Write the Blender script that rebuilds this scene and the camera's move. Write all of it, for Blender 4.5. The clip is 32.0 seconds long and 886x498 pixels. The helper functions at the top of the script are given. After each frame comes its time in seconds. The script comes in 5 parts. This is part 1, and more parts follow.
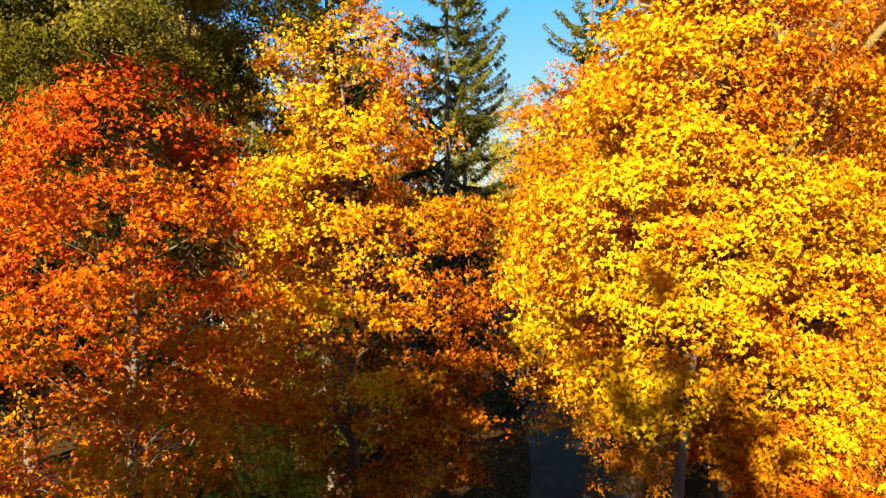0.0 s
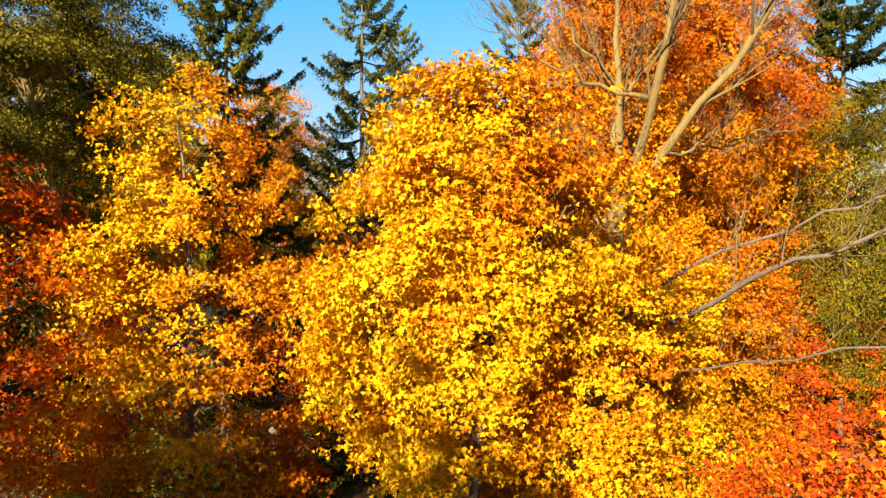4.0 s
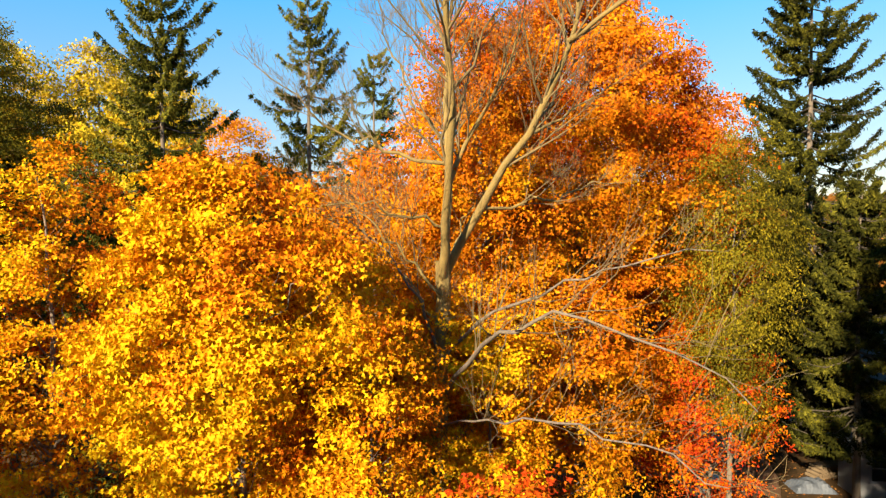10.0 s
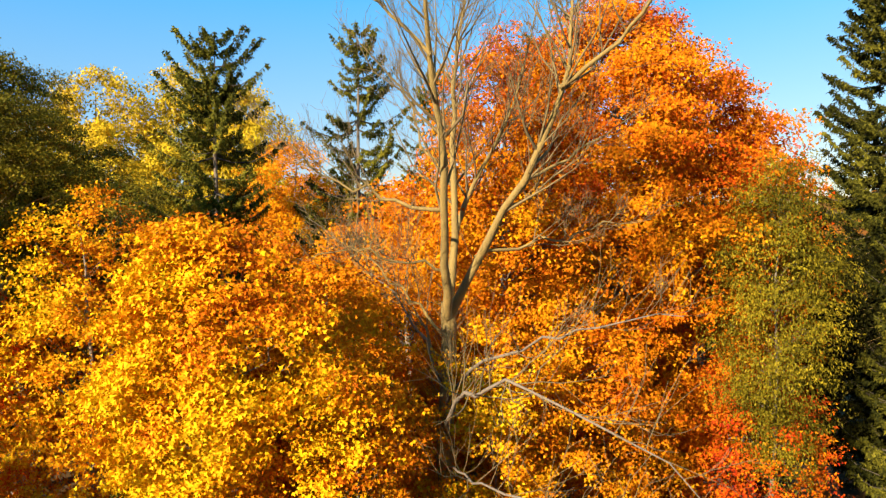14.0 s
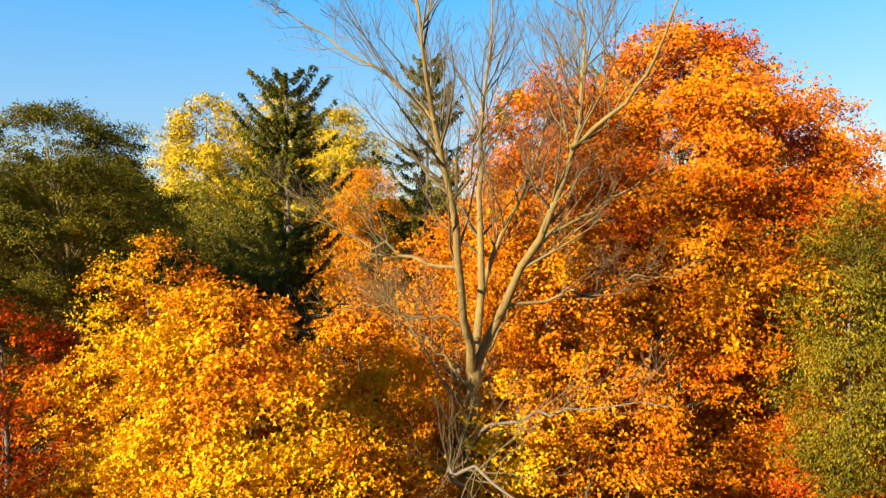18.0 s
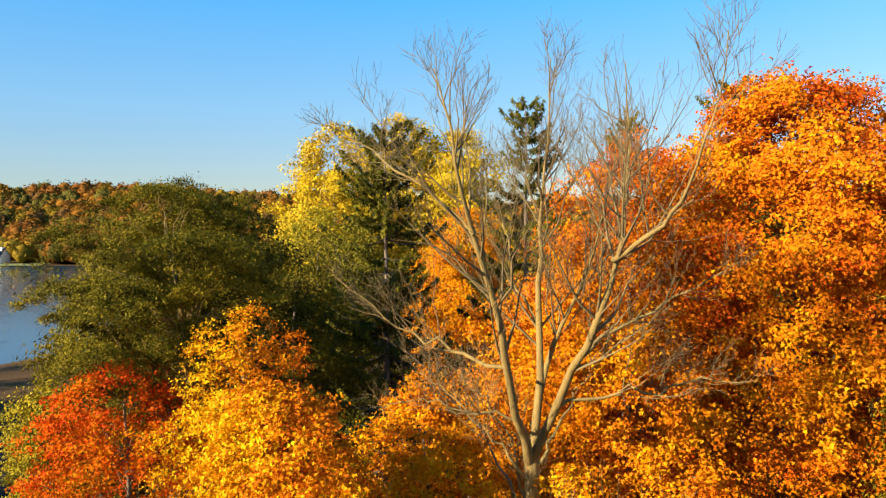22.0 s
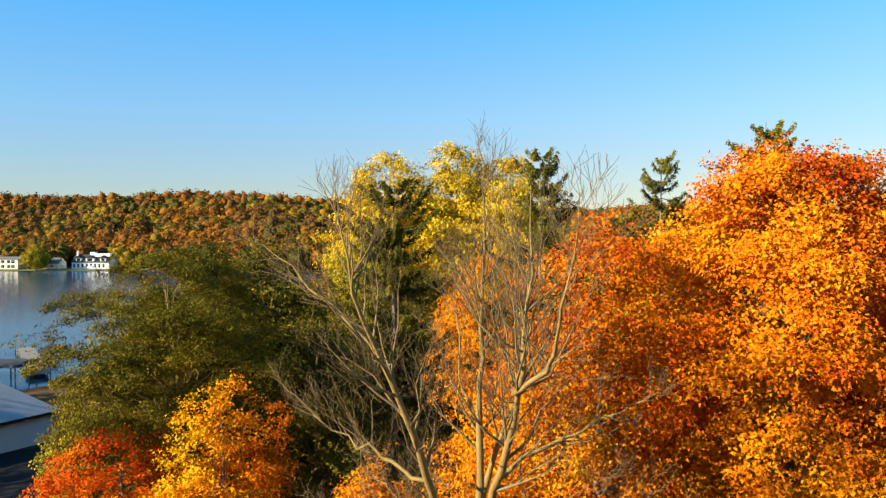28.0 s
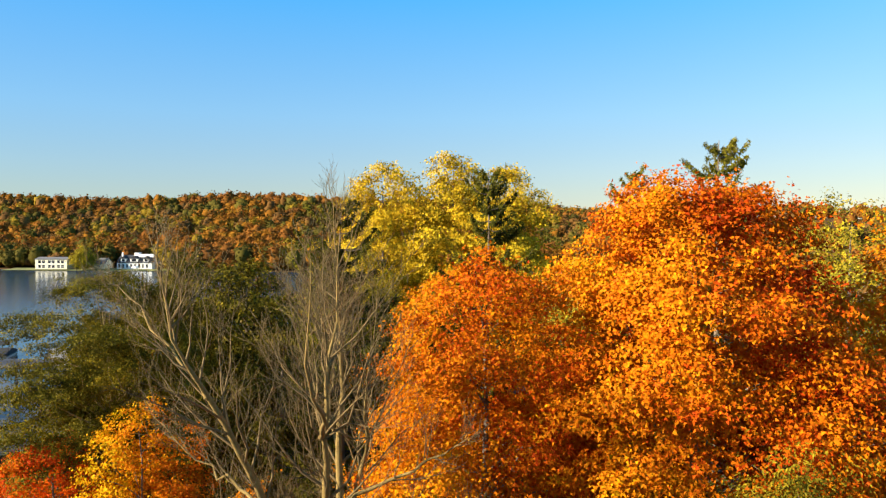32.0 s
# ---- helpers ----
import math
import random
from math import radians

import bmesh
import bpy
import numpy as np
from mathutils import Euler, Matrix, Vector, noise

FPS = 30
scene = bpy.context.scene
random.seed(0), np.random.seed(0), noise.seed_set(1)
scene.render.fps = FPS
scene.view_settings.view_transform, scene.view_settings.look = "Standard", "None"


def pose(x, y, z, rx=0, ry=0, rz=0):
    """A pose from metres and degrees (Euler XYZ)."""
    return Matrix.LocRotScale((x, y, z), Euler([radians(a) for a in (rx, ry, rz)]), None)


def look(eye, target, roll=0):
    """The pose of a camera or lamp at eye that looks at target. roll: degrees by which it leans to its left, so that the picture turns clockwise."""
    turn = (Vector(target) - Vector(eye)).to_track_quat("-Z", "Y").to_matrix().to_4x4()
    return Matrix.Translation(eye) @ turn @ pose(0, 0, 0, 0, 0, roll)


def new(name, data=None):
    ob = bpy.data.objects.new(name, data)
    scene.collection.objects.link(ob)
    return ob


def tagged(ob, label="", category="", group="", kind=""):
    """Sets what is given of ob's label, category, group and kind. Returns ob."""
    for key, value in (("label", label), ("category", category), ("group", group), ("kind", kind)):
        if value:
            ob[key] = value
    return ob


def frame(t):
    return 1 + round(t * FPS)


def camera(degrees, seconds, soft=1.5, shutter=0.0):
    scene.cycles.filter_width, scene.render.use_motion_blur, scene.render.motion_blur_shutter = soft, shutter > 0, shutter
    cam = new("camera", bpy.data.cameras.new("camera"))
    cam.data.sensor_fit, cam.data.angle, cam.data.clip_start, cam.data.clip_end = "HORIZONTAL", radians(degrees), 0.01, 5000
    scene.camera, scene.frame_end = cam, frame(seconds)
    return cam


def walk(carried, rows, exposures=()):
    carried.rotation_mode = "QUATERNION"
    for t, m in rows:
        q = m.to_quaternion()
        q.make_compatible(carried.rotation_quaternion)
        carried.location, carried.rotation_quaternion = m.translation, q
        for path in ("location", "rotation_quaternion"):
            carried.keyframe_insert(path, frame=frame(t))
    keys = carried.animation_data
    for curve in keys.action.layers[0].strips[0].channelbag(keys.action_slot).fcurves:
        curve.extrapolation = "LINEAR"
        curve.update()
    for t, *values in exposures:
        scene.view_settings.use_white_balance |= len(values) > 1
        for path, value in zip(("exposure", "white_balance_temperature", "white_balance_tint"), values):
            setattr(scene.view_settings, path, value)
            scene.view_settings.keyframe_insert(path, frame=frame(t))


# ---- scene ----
cam = camera(68.62, 32.0, soft=1.3)
EYE = 11.5  # the first eye over the drive
PATH = [  # seconds, x, y, z over the first eye, yaw, pitch, roll
    (0.0, -0.000, -0.000, 0.000, -0.00, -1.94, 0.10),
    (0.5, 0.160, -0.005, 0.198, 0.02, -1.84, 0.07),
    (1.0, 0.368, -0.024, 0.396, -0.02, -1.75, 0.04),
    (1.5, 0.675, -0.067, 0.596, -0.17, -1.66, 0.01),
    (2.0, 1.111, -0.130, 0.800, -0.43, -1.57, -0.02),
    (2.5, 1.668, -0.207, 0.996, -0.73, -1.49, -0.06),
    (3.0, 2.321, -0.295, 1.153, -1.02, -1.43, -0.09),
    (3.5, 3.035, -0.395, 1.285, -1.27, -1.38, -0.13),
    (4.0, 3.760, -0.501, 1.406, -1.45, -1.36, -0.16),
    (4.5, 4.473, -0.615, 1.519, -1.52, -1.34, -0.19),
    (5.0, 5.244, -0.770, 1.656, -1.52, -1.36, -0.19),
    (5.5, 6.055, -0.979, 1.818, -1.31, -1.44, -0.17),
    (6.0, 6.811, -1.192, 1.985, -0.96, -1.52, -0.13),
    (6.5, 7.419, -1.354, 2.133, -0.53, -1.58, -0.10),
    (7.0, 7.943, -1.484, 2.267, -0.16, -1.61, -0.09),
    (7.5, 8.423, -1.593, 2.396, 0.35, -1.64, -0.07),
    (8.0, 8.859, -1.670, 2.519, 1.04, -1.65, -0.06),
    (8.5, 9.263, -1.715, 2.639, 1.74, -1.66, -0.05),
    (9.0, 9.640, -1.739, 2.759, 2.40, -1.66, -0.04),
    (9.5, 9.990, -1.754, 2.883, 3.04, -1.65, -0.03),
    (10.0, 10.312, -1.763, 3.013, 3.72, -1.64, -0.02),
    (10.5, 10.611, -1.760, 3.142, 4.54, -1.63, -0.01),
    (11.0, 10.911, -1.744, 3.271, 5.45, -1.63, -0.01),
    (11.5, 11.224, -1.718, 3.415, 6.41, -1.62, 0.00),
    (12.0, 11.548, -1.678, 3.576, 7.39, -1.62, 0.01),
    (12.5, 11.874, -1.632, 3.741, 8.38, -1.62, 0.02),
    (13.0, 12.186, -1.595, 3.904, 9.42, -1.62, 0.02),
    (13.5, 12.489, -1.565, 4.072, 10.50, -1.62, 0.03),
    (14.0, 12.801, -1.532, 4.247, 11.58, -1.62, 0.03),
    (14.5, 13.120, -1.491, 4.418, 12.65, -1.62, 0.04),
    (15.0, 13.434, -1.442, 4.573, 13.72, -1.60, 0.02),
    (15.5, 13.745, -1.370, 4.711, 14.83, -1.56, -0.01),
    (16.0, 14.052, -1.277, 4.863, 15.99, -1.53, -0.03),
    (16.5, 14.355, -1.168, 5.057, 17.25, -1.52, -0.04),
    (17.0, 14.654, -1.055, 5.275, 18.54, -1.53, -0.03),
    (17.5, 14.957, -0.935, 5.509, 19.90, -1.54, -0.01),
    (18.0, 15.264, -0.814, 5.774, 21.40, -1.57, 0.01),
    (18.5, 15.573, -0.692, 6.082, 23.04, -1.59, 0.03),
    (19.0, 15.882, -0.574, 6.424, 24.71, -1.62, 0.05),
    (19.5, 16.178, -0.455, 6.779, 26.38, -1.65, 0.07),
    (20.0, 16.457, -0.336, 7.135, 28.03, -1.68, 0.08),
    (20.5, 16.711, -0.217, 7.479, 29.67, -1.72, 0.09),
    (21.0, 16.949, -0.099, 7.817, 31.22, -1.75, 0.09),
    (21.5, 17.196, 0.031, 8.163, 32.44, -1.78, 0.08),
    (22.0, 17.432, 0.162, 8.541, 33.53, -1.79, 0.07),
    (22.5, 17.654, 0.288, 8.933, 34.61, -1.79, 0.06),
    (23.0, 17.870, 0.410, 9.307, 35.71, -1.79, 0.05),
    (23.5, 18.077, 0.522, 9.646, 36.82, -1.78, 0.04),
    (24.0, 18.268, 0.633, 9.955, 37.93, -1.76, 0.02),
    (24.5, 18.450, 0.760, 10.216, 38.89, -1.75, 0.01),
    (25.0, 18.656, 0.923, 10.432, 39.31, -1.72, 0.01),
    (25.5, 18.886, 1.124, 10.629, 39.57, -1.70, -0.00),
    (26.0, 19.141, 1.372, 10.828, 39.92, -1.66, -0.01),
    (26.5, 19.463, 1.720, 11.010, 40.27, -1.60, -0.03),
    (27.0, 19.846, 2.122, 11.168, 40.59, -1.54, -0.04),
    (27.5, 20.285, 2.534, 11.295, 40.84, -1.50, -0.05),
    (28.0, 20.739, 2.930, 11.417, 41.10, -1.47, -0.05),
    (28.5, 21.213, 3.337, 11.513, 41.25, -1.45, -0.05),
    (29.0, 21.703, 3.747, 11.568, 41.38, -1.45, -0.04),
    (29.5, 22.213, 4.163, 11.616, 41.58, -1.46, -0.04),
    (30.0, 22.733, 4.581, 11.714, 42.08, -1.47, -0.03),
    (30.5, 23.273, 5.007, 11.880, 42.68, -1.47, -0.03),
    (31.0, 23.831, 5.437, 12.105, 43.33, -1.48, -0.04),
    (31.5, 24.396, 5.872, 12.349, 44.05, -1.49, -0.04),
    (32.0, 24.967, 6.311, 12.575, 44.77, -1.51, -0.05),
]
walk(cam, [(t, pose(x, y, EYE + z, 90 + pitch, roll, yaw)) for t, x, y, z, yaw, pitch, roll in PATH])

# ---- light ----
SUN_AZ, SUN_EL = 26.0, 23.0  # the sun stands behind the first view, to its left
world = bpy.data.worlds.new("world")
scene.world = world
world.use_nodes = True
wn = world.node_tree.nodes
sky = wn.new("ShaderNodeTexSky")
sky.sky_type, sky.sun_disc = "NISHITA", False
to_sun = Vector((-math.sin(radians(SUN_AZ)) * math.cos(radians(SUN_EL)), -math.cos(radians(SUN_AZ)) * math.cos(radians(SUN_EL)), math.sin(radians(SUN_EL))))
sky.sun_elevation, sky.sun_rotation = radians(SUN_EL), math.atan2(to_sun.x, to_sun.y)
sky.air_density, sky.dust_density, sky.ozone_density = 1.1, 0.0, 1.9
tone = wn.new("ShaderNodeHueSaturation")
tone.inputs["Saturation"].default_value, tone.inputs["Hue"].default_value = 1.38, 0.5
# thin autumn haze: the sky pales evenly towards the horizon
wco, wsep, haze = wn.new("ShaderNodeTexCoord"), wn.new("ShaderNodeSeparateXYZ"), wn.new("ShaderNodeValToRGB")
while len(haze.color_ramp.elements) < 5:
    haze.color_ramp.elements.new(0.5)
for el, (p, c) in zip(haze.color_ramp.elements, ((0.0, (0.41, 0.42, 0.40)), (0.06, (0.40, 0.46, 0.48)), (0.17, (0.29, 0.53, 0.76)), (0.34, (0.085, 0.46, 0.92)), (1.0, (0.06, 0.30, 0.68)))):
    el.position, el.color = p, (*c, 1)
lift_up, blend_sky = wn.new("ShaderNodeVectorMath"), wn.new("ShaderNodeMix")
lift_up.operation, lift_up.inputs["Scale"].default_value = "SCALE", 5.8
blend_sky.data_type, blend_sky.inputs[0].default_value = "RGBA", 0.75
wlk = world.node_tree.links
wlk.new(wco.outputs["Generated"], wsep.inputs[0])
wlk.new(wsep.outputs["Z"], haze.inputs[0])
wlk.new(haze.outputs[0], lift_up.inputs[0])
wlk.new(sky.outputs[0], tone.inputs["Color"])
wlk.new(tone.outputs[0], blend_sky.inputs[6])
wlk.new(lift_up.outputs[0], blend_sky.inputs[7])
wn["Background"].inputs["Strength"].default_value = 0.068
# the sky is deepest a quarter turn from the sun and pales smoothly towards the far side
turn_dot, turn_scale, turn_mul = wn.new("ShaderNodeVectorMath"), wn.new("ShaderNodeVectorMath"), wn.new("ShaderNodeVectorMath")
turn_dot.operation, turn_dot.inputs[1].default_value = "DOT_PRODUCT", (0.87, 0.5, 0.0)
turn_scale.operation, turn_scale.inputs[1].default_value, turn_scale.inputs[2].default_value = "MULTIPLY_ADD", (0.32, 0.18, 0.08), (1, 1, 1)
turn_mul.operation = "MULTIPLY"
wlk.new(wco.outputs["Generated"], turn_dot.inputs[0])
wlk.new(turn_dot.outputs["Value"], turn_scale.inputs[0])
wlk.new(turn_scale.outputs[0], turn_mul.inputs[0])
wlk.new(blend_sky.outputs[2], turn_mul.inputs[1])
wlk.new(turn_mul.outputs[0], wn["Background"].inputs["Color"])
sun = new("sun", bpy.data.lights.new("sun", "SUN"))
sun.data.energy, sun.data.angle, sun.data.color = 5.0, radians(0.6), (1.0, 0.85, 0.62)
sun.matrix_world = look((0, 0, 60), Vector((0, 0, 60)) - to_sun)
scene.view_settings.exposure = 1.65


# ---- materials ----
def material(name, rough=0.7, metal=0.0):
    m = bpy.data.materials.new(name)
    m.use_nodes = True
    n, l = m.node_tree.nodes, m.node_tree.links
    b = n["Principled BSDF"]
    b.inputs["Roughness"].default_value, b.inputs["Metallic"].default_value = rough, metal
    return m, n, l, b


def ramp(n, stops):
    r = n.new("ShaderNodeValToRGB")
    e = r.color_ramp.elements
    while len(e) < len(stops):
        e.new(0.5)
    for el, (p, c) in zip(e, stops):
        el.position, el.color = p, (*c, 1)
    return r


def spread(colours):
    k = len(colours) - 1
    return [(0.22 + 0.56 * i / k, c) for i, c in enumerate(colours)]


def surface(name, colours, scale, rough=0.8, bump=0.2, fine=14.0, metal=0.0, stretch=(1, 1, 1)):
    """Mottled surface: broad patches, fine grain and relief."""
    m, n, l, b = material(name, rough, metal)
    co, mp = n.new("ShaderNodeTexCoord"), n.new("ShaderNodeMapping")
    mp.inputs["Scale"].default_value = stretch
    big, small = n.new("ShaderNodeTexNoise"), n.new("ShaderNodeTexNoise")
    big.inputs["Scale"].default_value, small.inputs["Scale"].default_value = scale, scale * fine
    big.inputs["Detail"].default_value = small.inputs["Detail"].default_value = 5
    mix = n.new("ShaderNodeMath")
    mix.operation = "MULTIPLY_ADD"
    mix.inputs[1].default_value = 0.45
    half = n.new("ShaderNodeMath")
    half.operation = "MULTIPLY"
    half.inputs[1].default_value = 0.55
    r, bp = ramp(n, spread(colours)), n.new("ShaderNodeBump")
    bp.inputs["Strength"].default_value, bp.inputs["Distance"].default_value = bump, 0.05
    l.new(co.outputs["Object"], mp.inputs[0])
    for t in (big, small):
        l.new(mp.outputs[0], t.inputs["Vector"])
    l.new(big.outputs[0], half.inputs[0])
    l.new(small.outputs[0], mix.inputs[0])
    l.new(half.outputs[0], mix.inputs[2])
    l.new(mix.outputs[0], r.inputs[0])
    l.new(r.outputs[0], b.inputs["Base Color"])
    l.new(small.outputs[0], bp.inputs["Height"])
    l.new(bp.outputs[0], b.inputs["Normal"])
    return m


def foliage(name, colours, patch=0.45, own=0.62, shine=0.5, through_leaf=0.21, drift=(0, 0, 0), level=0.0):
    """Leaves: the tint runs in patches through the crown and from leaf to leaf, and light shines through."""
    m, n, l, b = material(name, shine)
    b.inputs["Specular IOR Level"].default_value = 0.02
    co, geo, nz = n.new("ShaderNodeTexCoord"), n.new("ShaderNodeNewGeometry"), n.new("ShaderNodeTexNoise")
    nz.inputs["Scale"].default_value, nz.inputs["Detail"].default_value = patch, 2.5
    l.new(co.outputs["Object"], nz.inputs["Vector"])
    a = n.new("ShaderNodeMath")
    a.operation, a.inputs[1].default_value = "MULTIPLY_ADD", own
    c = n.new("ShaderNodeMath")
    c.operation, c.inputs[1].default_value, c.inputs[2].default_value = "MULTIPLY_ADD", 1.9, -0.45 - own / 2
    l.new(nz.outputs[0], c.inputs[0])
    l.new(geo.outputs["Random Per Island"], a.inputs[0])
    l.new(c.outputs[0], a.inputs[2])
    last = a
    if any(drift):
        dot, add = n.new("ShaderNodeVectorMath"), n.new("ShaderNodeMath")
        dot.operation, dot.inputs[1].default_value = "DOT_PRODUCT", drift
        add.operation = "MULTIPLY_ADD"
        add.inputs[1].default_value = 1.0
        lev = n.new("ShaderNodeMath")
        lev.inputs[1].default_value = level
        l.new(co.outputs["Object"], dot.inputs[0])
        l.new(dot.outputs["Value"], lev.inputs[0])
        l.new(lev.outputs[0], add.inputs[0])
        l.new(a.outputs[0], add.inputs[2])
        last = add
    k = len(colours) - 1
    r = ramp(n, [(0.05 + 0.9 * i / k, [0.86 * v for v in q]) for i, q in enumerate(colours)])
    l.new(last.outputs[0], r.inputs[0])
    l.new(r.outputs[0], b.inputs["Base Color"])
    tr, mx = n.new("ShaderNodeBsdfTranslucent"), n.new("ShaderNodeMixShader")
    mx.inputs[0].default_value = through_leaf
    l.new(r.outputs[0], tr.inputs[0])
    l.new(b.outputs[0], mx.inputs[1])
    l.new(tr.outputs[0], mx.inputs[2])
    l.new(mx.outputs[0], n["Material Output"].inputs["Surface"])
    return m


YEL, GOLD, ORA, DORA, RED = (0.78, 0.49, 0.008), (0.77, 0.345, 0.006), (0.66, 0.205, 0.005), (0.50, 0.118, 0.005), (0.54, 0.058, 0.006)
LIME, OLIVE, DGREEN = (0.40, 0.31, 0.02), (0.16, 0.15, 0.03), (0.045, 0.06, 0.018)
# drift tints the next three crowns yellower on their sunlit front
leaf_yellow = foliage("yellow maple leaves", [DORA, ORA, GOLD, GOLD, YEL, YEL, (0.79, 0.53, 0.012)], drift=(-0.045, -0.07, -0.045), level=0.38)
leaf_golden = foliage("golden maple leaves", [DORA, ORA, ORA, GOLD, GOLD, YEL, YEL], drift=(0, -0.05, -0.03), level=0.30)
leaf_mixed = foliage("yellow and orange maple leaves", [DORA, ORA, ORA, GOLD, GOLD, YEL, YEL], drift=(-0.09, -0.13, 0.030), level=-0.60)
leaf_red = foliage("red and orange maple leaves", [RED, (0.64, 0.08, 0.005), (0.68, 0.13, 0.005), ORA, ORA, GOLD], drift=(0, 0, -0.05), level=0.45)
leaf_scarlet = foliage("scarlet maple leaves", [(0.42, 0.03, 0.010), RED, (0.64, 0.10, 0.008), ORA, (0.75, 0.28, 0.006)])
leaf_orange = foliage("orange maple leaves", [DORA, ORA, ORA, (0.76, 0.28, 0.006), GOLD, GOLD])
leaf_rust = foliage("rust orange maple leaves", [(0.60, 0.08, 0.005), (0.66, 0.14, 0.005), ORA, ORA, (0.76, 0.29, 0.006)])
# gold on the sun side and redder behind is put into the tint
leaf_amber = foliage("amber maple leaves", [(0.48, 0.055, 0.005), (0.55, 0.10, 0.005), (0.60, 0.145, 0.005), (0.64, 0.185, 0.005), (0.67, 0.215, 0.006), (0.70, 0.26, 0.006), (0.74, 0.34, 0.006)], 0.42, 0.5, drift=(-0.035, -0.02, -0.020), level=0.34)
leaf_olive = foliage("olive green leaflets", [(0.05, 0.040, 0.007), (0.11, 0.088, 0.010), (0.16, 0.125, 0.012), (0.25, 0.19, 0.016)])
leaf_locust = foliage("fine green locust leaflets", [(0.05, 0.045, 0.006), (0.10, 0.088, 0.009), (0.16, 0.132, 0.011), (0.28, 0.21, 0.016)])
# near-black willow leaves: the shade by the house is in the colour
leaf_shaded = foliage("willow leaves darkened for shade", [(0.008, 0.009, 0.003), (0.018, 0.018, 0.004), (0.045, 0.040, 0.006)])
leaf_lime = foliage("yellow green leaves", [(0.13, 0.11, 0.012), (0.25, 0.20, 0.018), LIME, (0.52, 0.38, 0.02)])
leaf_yellowgreen = foliage("yellow green willow leaves", [(0.05, 0.043, 0.005), (0.12, 0.098, 0.008), (0.22, 0.17, 0.011), (0.38, 0.28, 0.016)])
leaf_moss = foliage("moss green willow leaves", [(0.035, 0.032, 0.005), (0.075, 0.062, 0.007), (0.14, 0.11, 0.009), (0.26, 0.20, 0.014)])
leaf_gold = foliage("golden poplar leaves", [(0.26, 0.19, 0.015), (0.48, 0.33, 0.018), (0.70, 0.47, 0.02), (0.78, 0.54, 0.025)])
needle = foliage("dark green spruce needles", [(0.02, 0.023, 0.004), (0.055, 0.055, 0.007), (0.13, 0.118, 0.012), (0.25, 0.21, 0.02)], 0.3, 0.5, 0.6, 0.12)
# darkened copy of the needles, standing for shade on the spruces at the house
needle_shaded = foliage("spruce needles darkened for shade", [(0.010, 0.012, 0.003), (0.024, 0.025, 0.004), (0.06, 0.056, 0.007), (0.16, 0.14, 0.014)], 0.3, 0.5, 0.6, 0.08)
bark = surface("grey brown bark", [(0.07, 0.05, 0.035), (0.16, 0.12, 0.08), (0.24, 0.19, 0.13)], 3.0, 0.9, 0.6, 8, stretch=(3, 3, 0.6))
bark_pale = surface("pale tan bark", [(0.10, 0.066, 0.018), (0.22, 0.145, 0.038), (0.31, 0.21, 0.058)], 2.0, 0.9, 0.6, 10, stretch=(3, 3, 0.5))
bark_dark = surface("dark spruce bark", [(0.03, 0.022, 0.014), (0.06, 0.045, 0.028), (0.09, 0.07, 0.045)], 3.0, 0.9, 0.5, 8, stretch=(3, 3, 0.6))
twig_bark = surface("brown twig bark", [(0.07, 0.045, 0.016), (0.15, 0.10, 0.035), (0.23, 0.155, 0.058)], 2.0, 0.9, 0.3, 10)
litter_mat = foliage("fallen leaves", [(0.10, 0.04, 0.015), (0.24, 0.09, 0.02), (0.34, 0.15, 0.03), (0.2, 0.07, 0.02)], 0.4, 0.6, 0.7, 0.1)
soil = surface("leaf strewn lawn", [(0.022, 0.020, 0.008), (0.055, 0.032, 0.013), (0.09, 0.048, 0.017), (0.045, 0.045, 0.012)], 0.09, 0.95, 0.5, 30)
gravel = surface("grey gravel", [(0.06, 0.052, 0.042), (0.11, 0.096, 0.078), (0.15, 0.132, 0.108)], 0.6, 0.95, 0.5, 40)
# blacker than bare asphalt: the shade over the lot is put into this colour
asphalt = surface("worn asphalt darkened for shade", [(0.008, 0.008, 0.0085), (0.013, 0.013, 0.014), (0.019, 0.019, 0.0195)], 0.25, 0.85, 0.3, 60)


# ---- shaping ----
def mesh_of(name, verts, faces, mat, smooth=False):
    me = bpy.data.meshes.new(name)
    verts = np.asarray(verts, np.float32).reshape(-1, 3)
    if isinstance(faces, np.ndarray):
        k = faces.shape[1]
        me.vertices.add(len(verts))
        me.vertices.foreach_set("co", verts.ravel())
        me.loops.add(faces.size)
        me.loops.foreach_set("vertex_index", faces.astype(np.int32).ravel())
        me.polygons.add(len(faces))
        me.polygons.foreach_set("loop_start", np.arange(0, faces.size, k, dtype=np.int32))
        me.update(calc_edges=True)
        me.validate()
    else:
        me.from_pydata(verts.tolist(), [], faces)
    me.materials.append(mat)
    if smooth:
        me.polygons.foreach_set("use_smooth", np.ones(len(me.polygons), bool))
    return me


def child(name, me, parent, label="", kind=""):
    ob = new(name, me)
    ob.parent = parent
    return tagged(ob, label, kind=kind)


def part(name, bm, mat, parent=None, label=""):
    me = bpy.data.meshes.new(name)
    bmesh.ops.recalc_face_normals(bm, faces=bm.faces)
    bm.to_mesh(me)
    bm.free()
    me.materials.append(mat)
    ob = new(name, me)
    ob.parent = parent
    return tagged(ob, label)


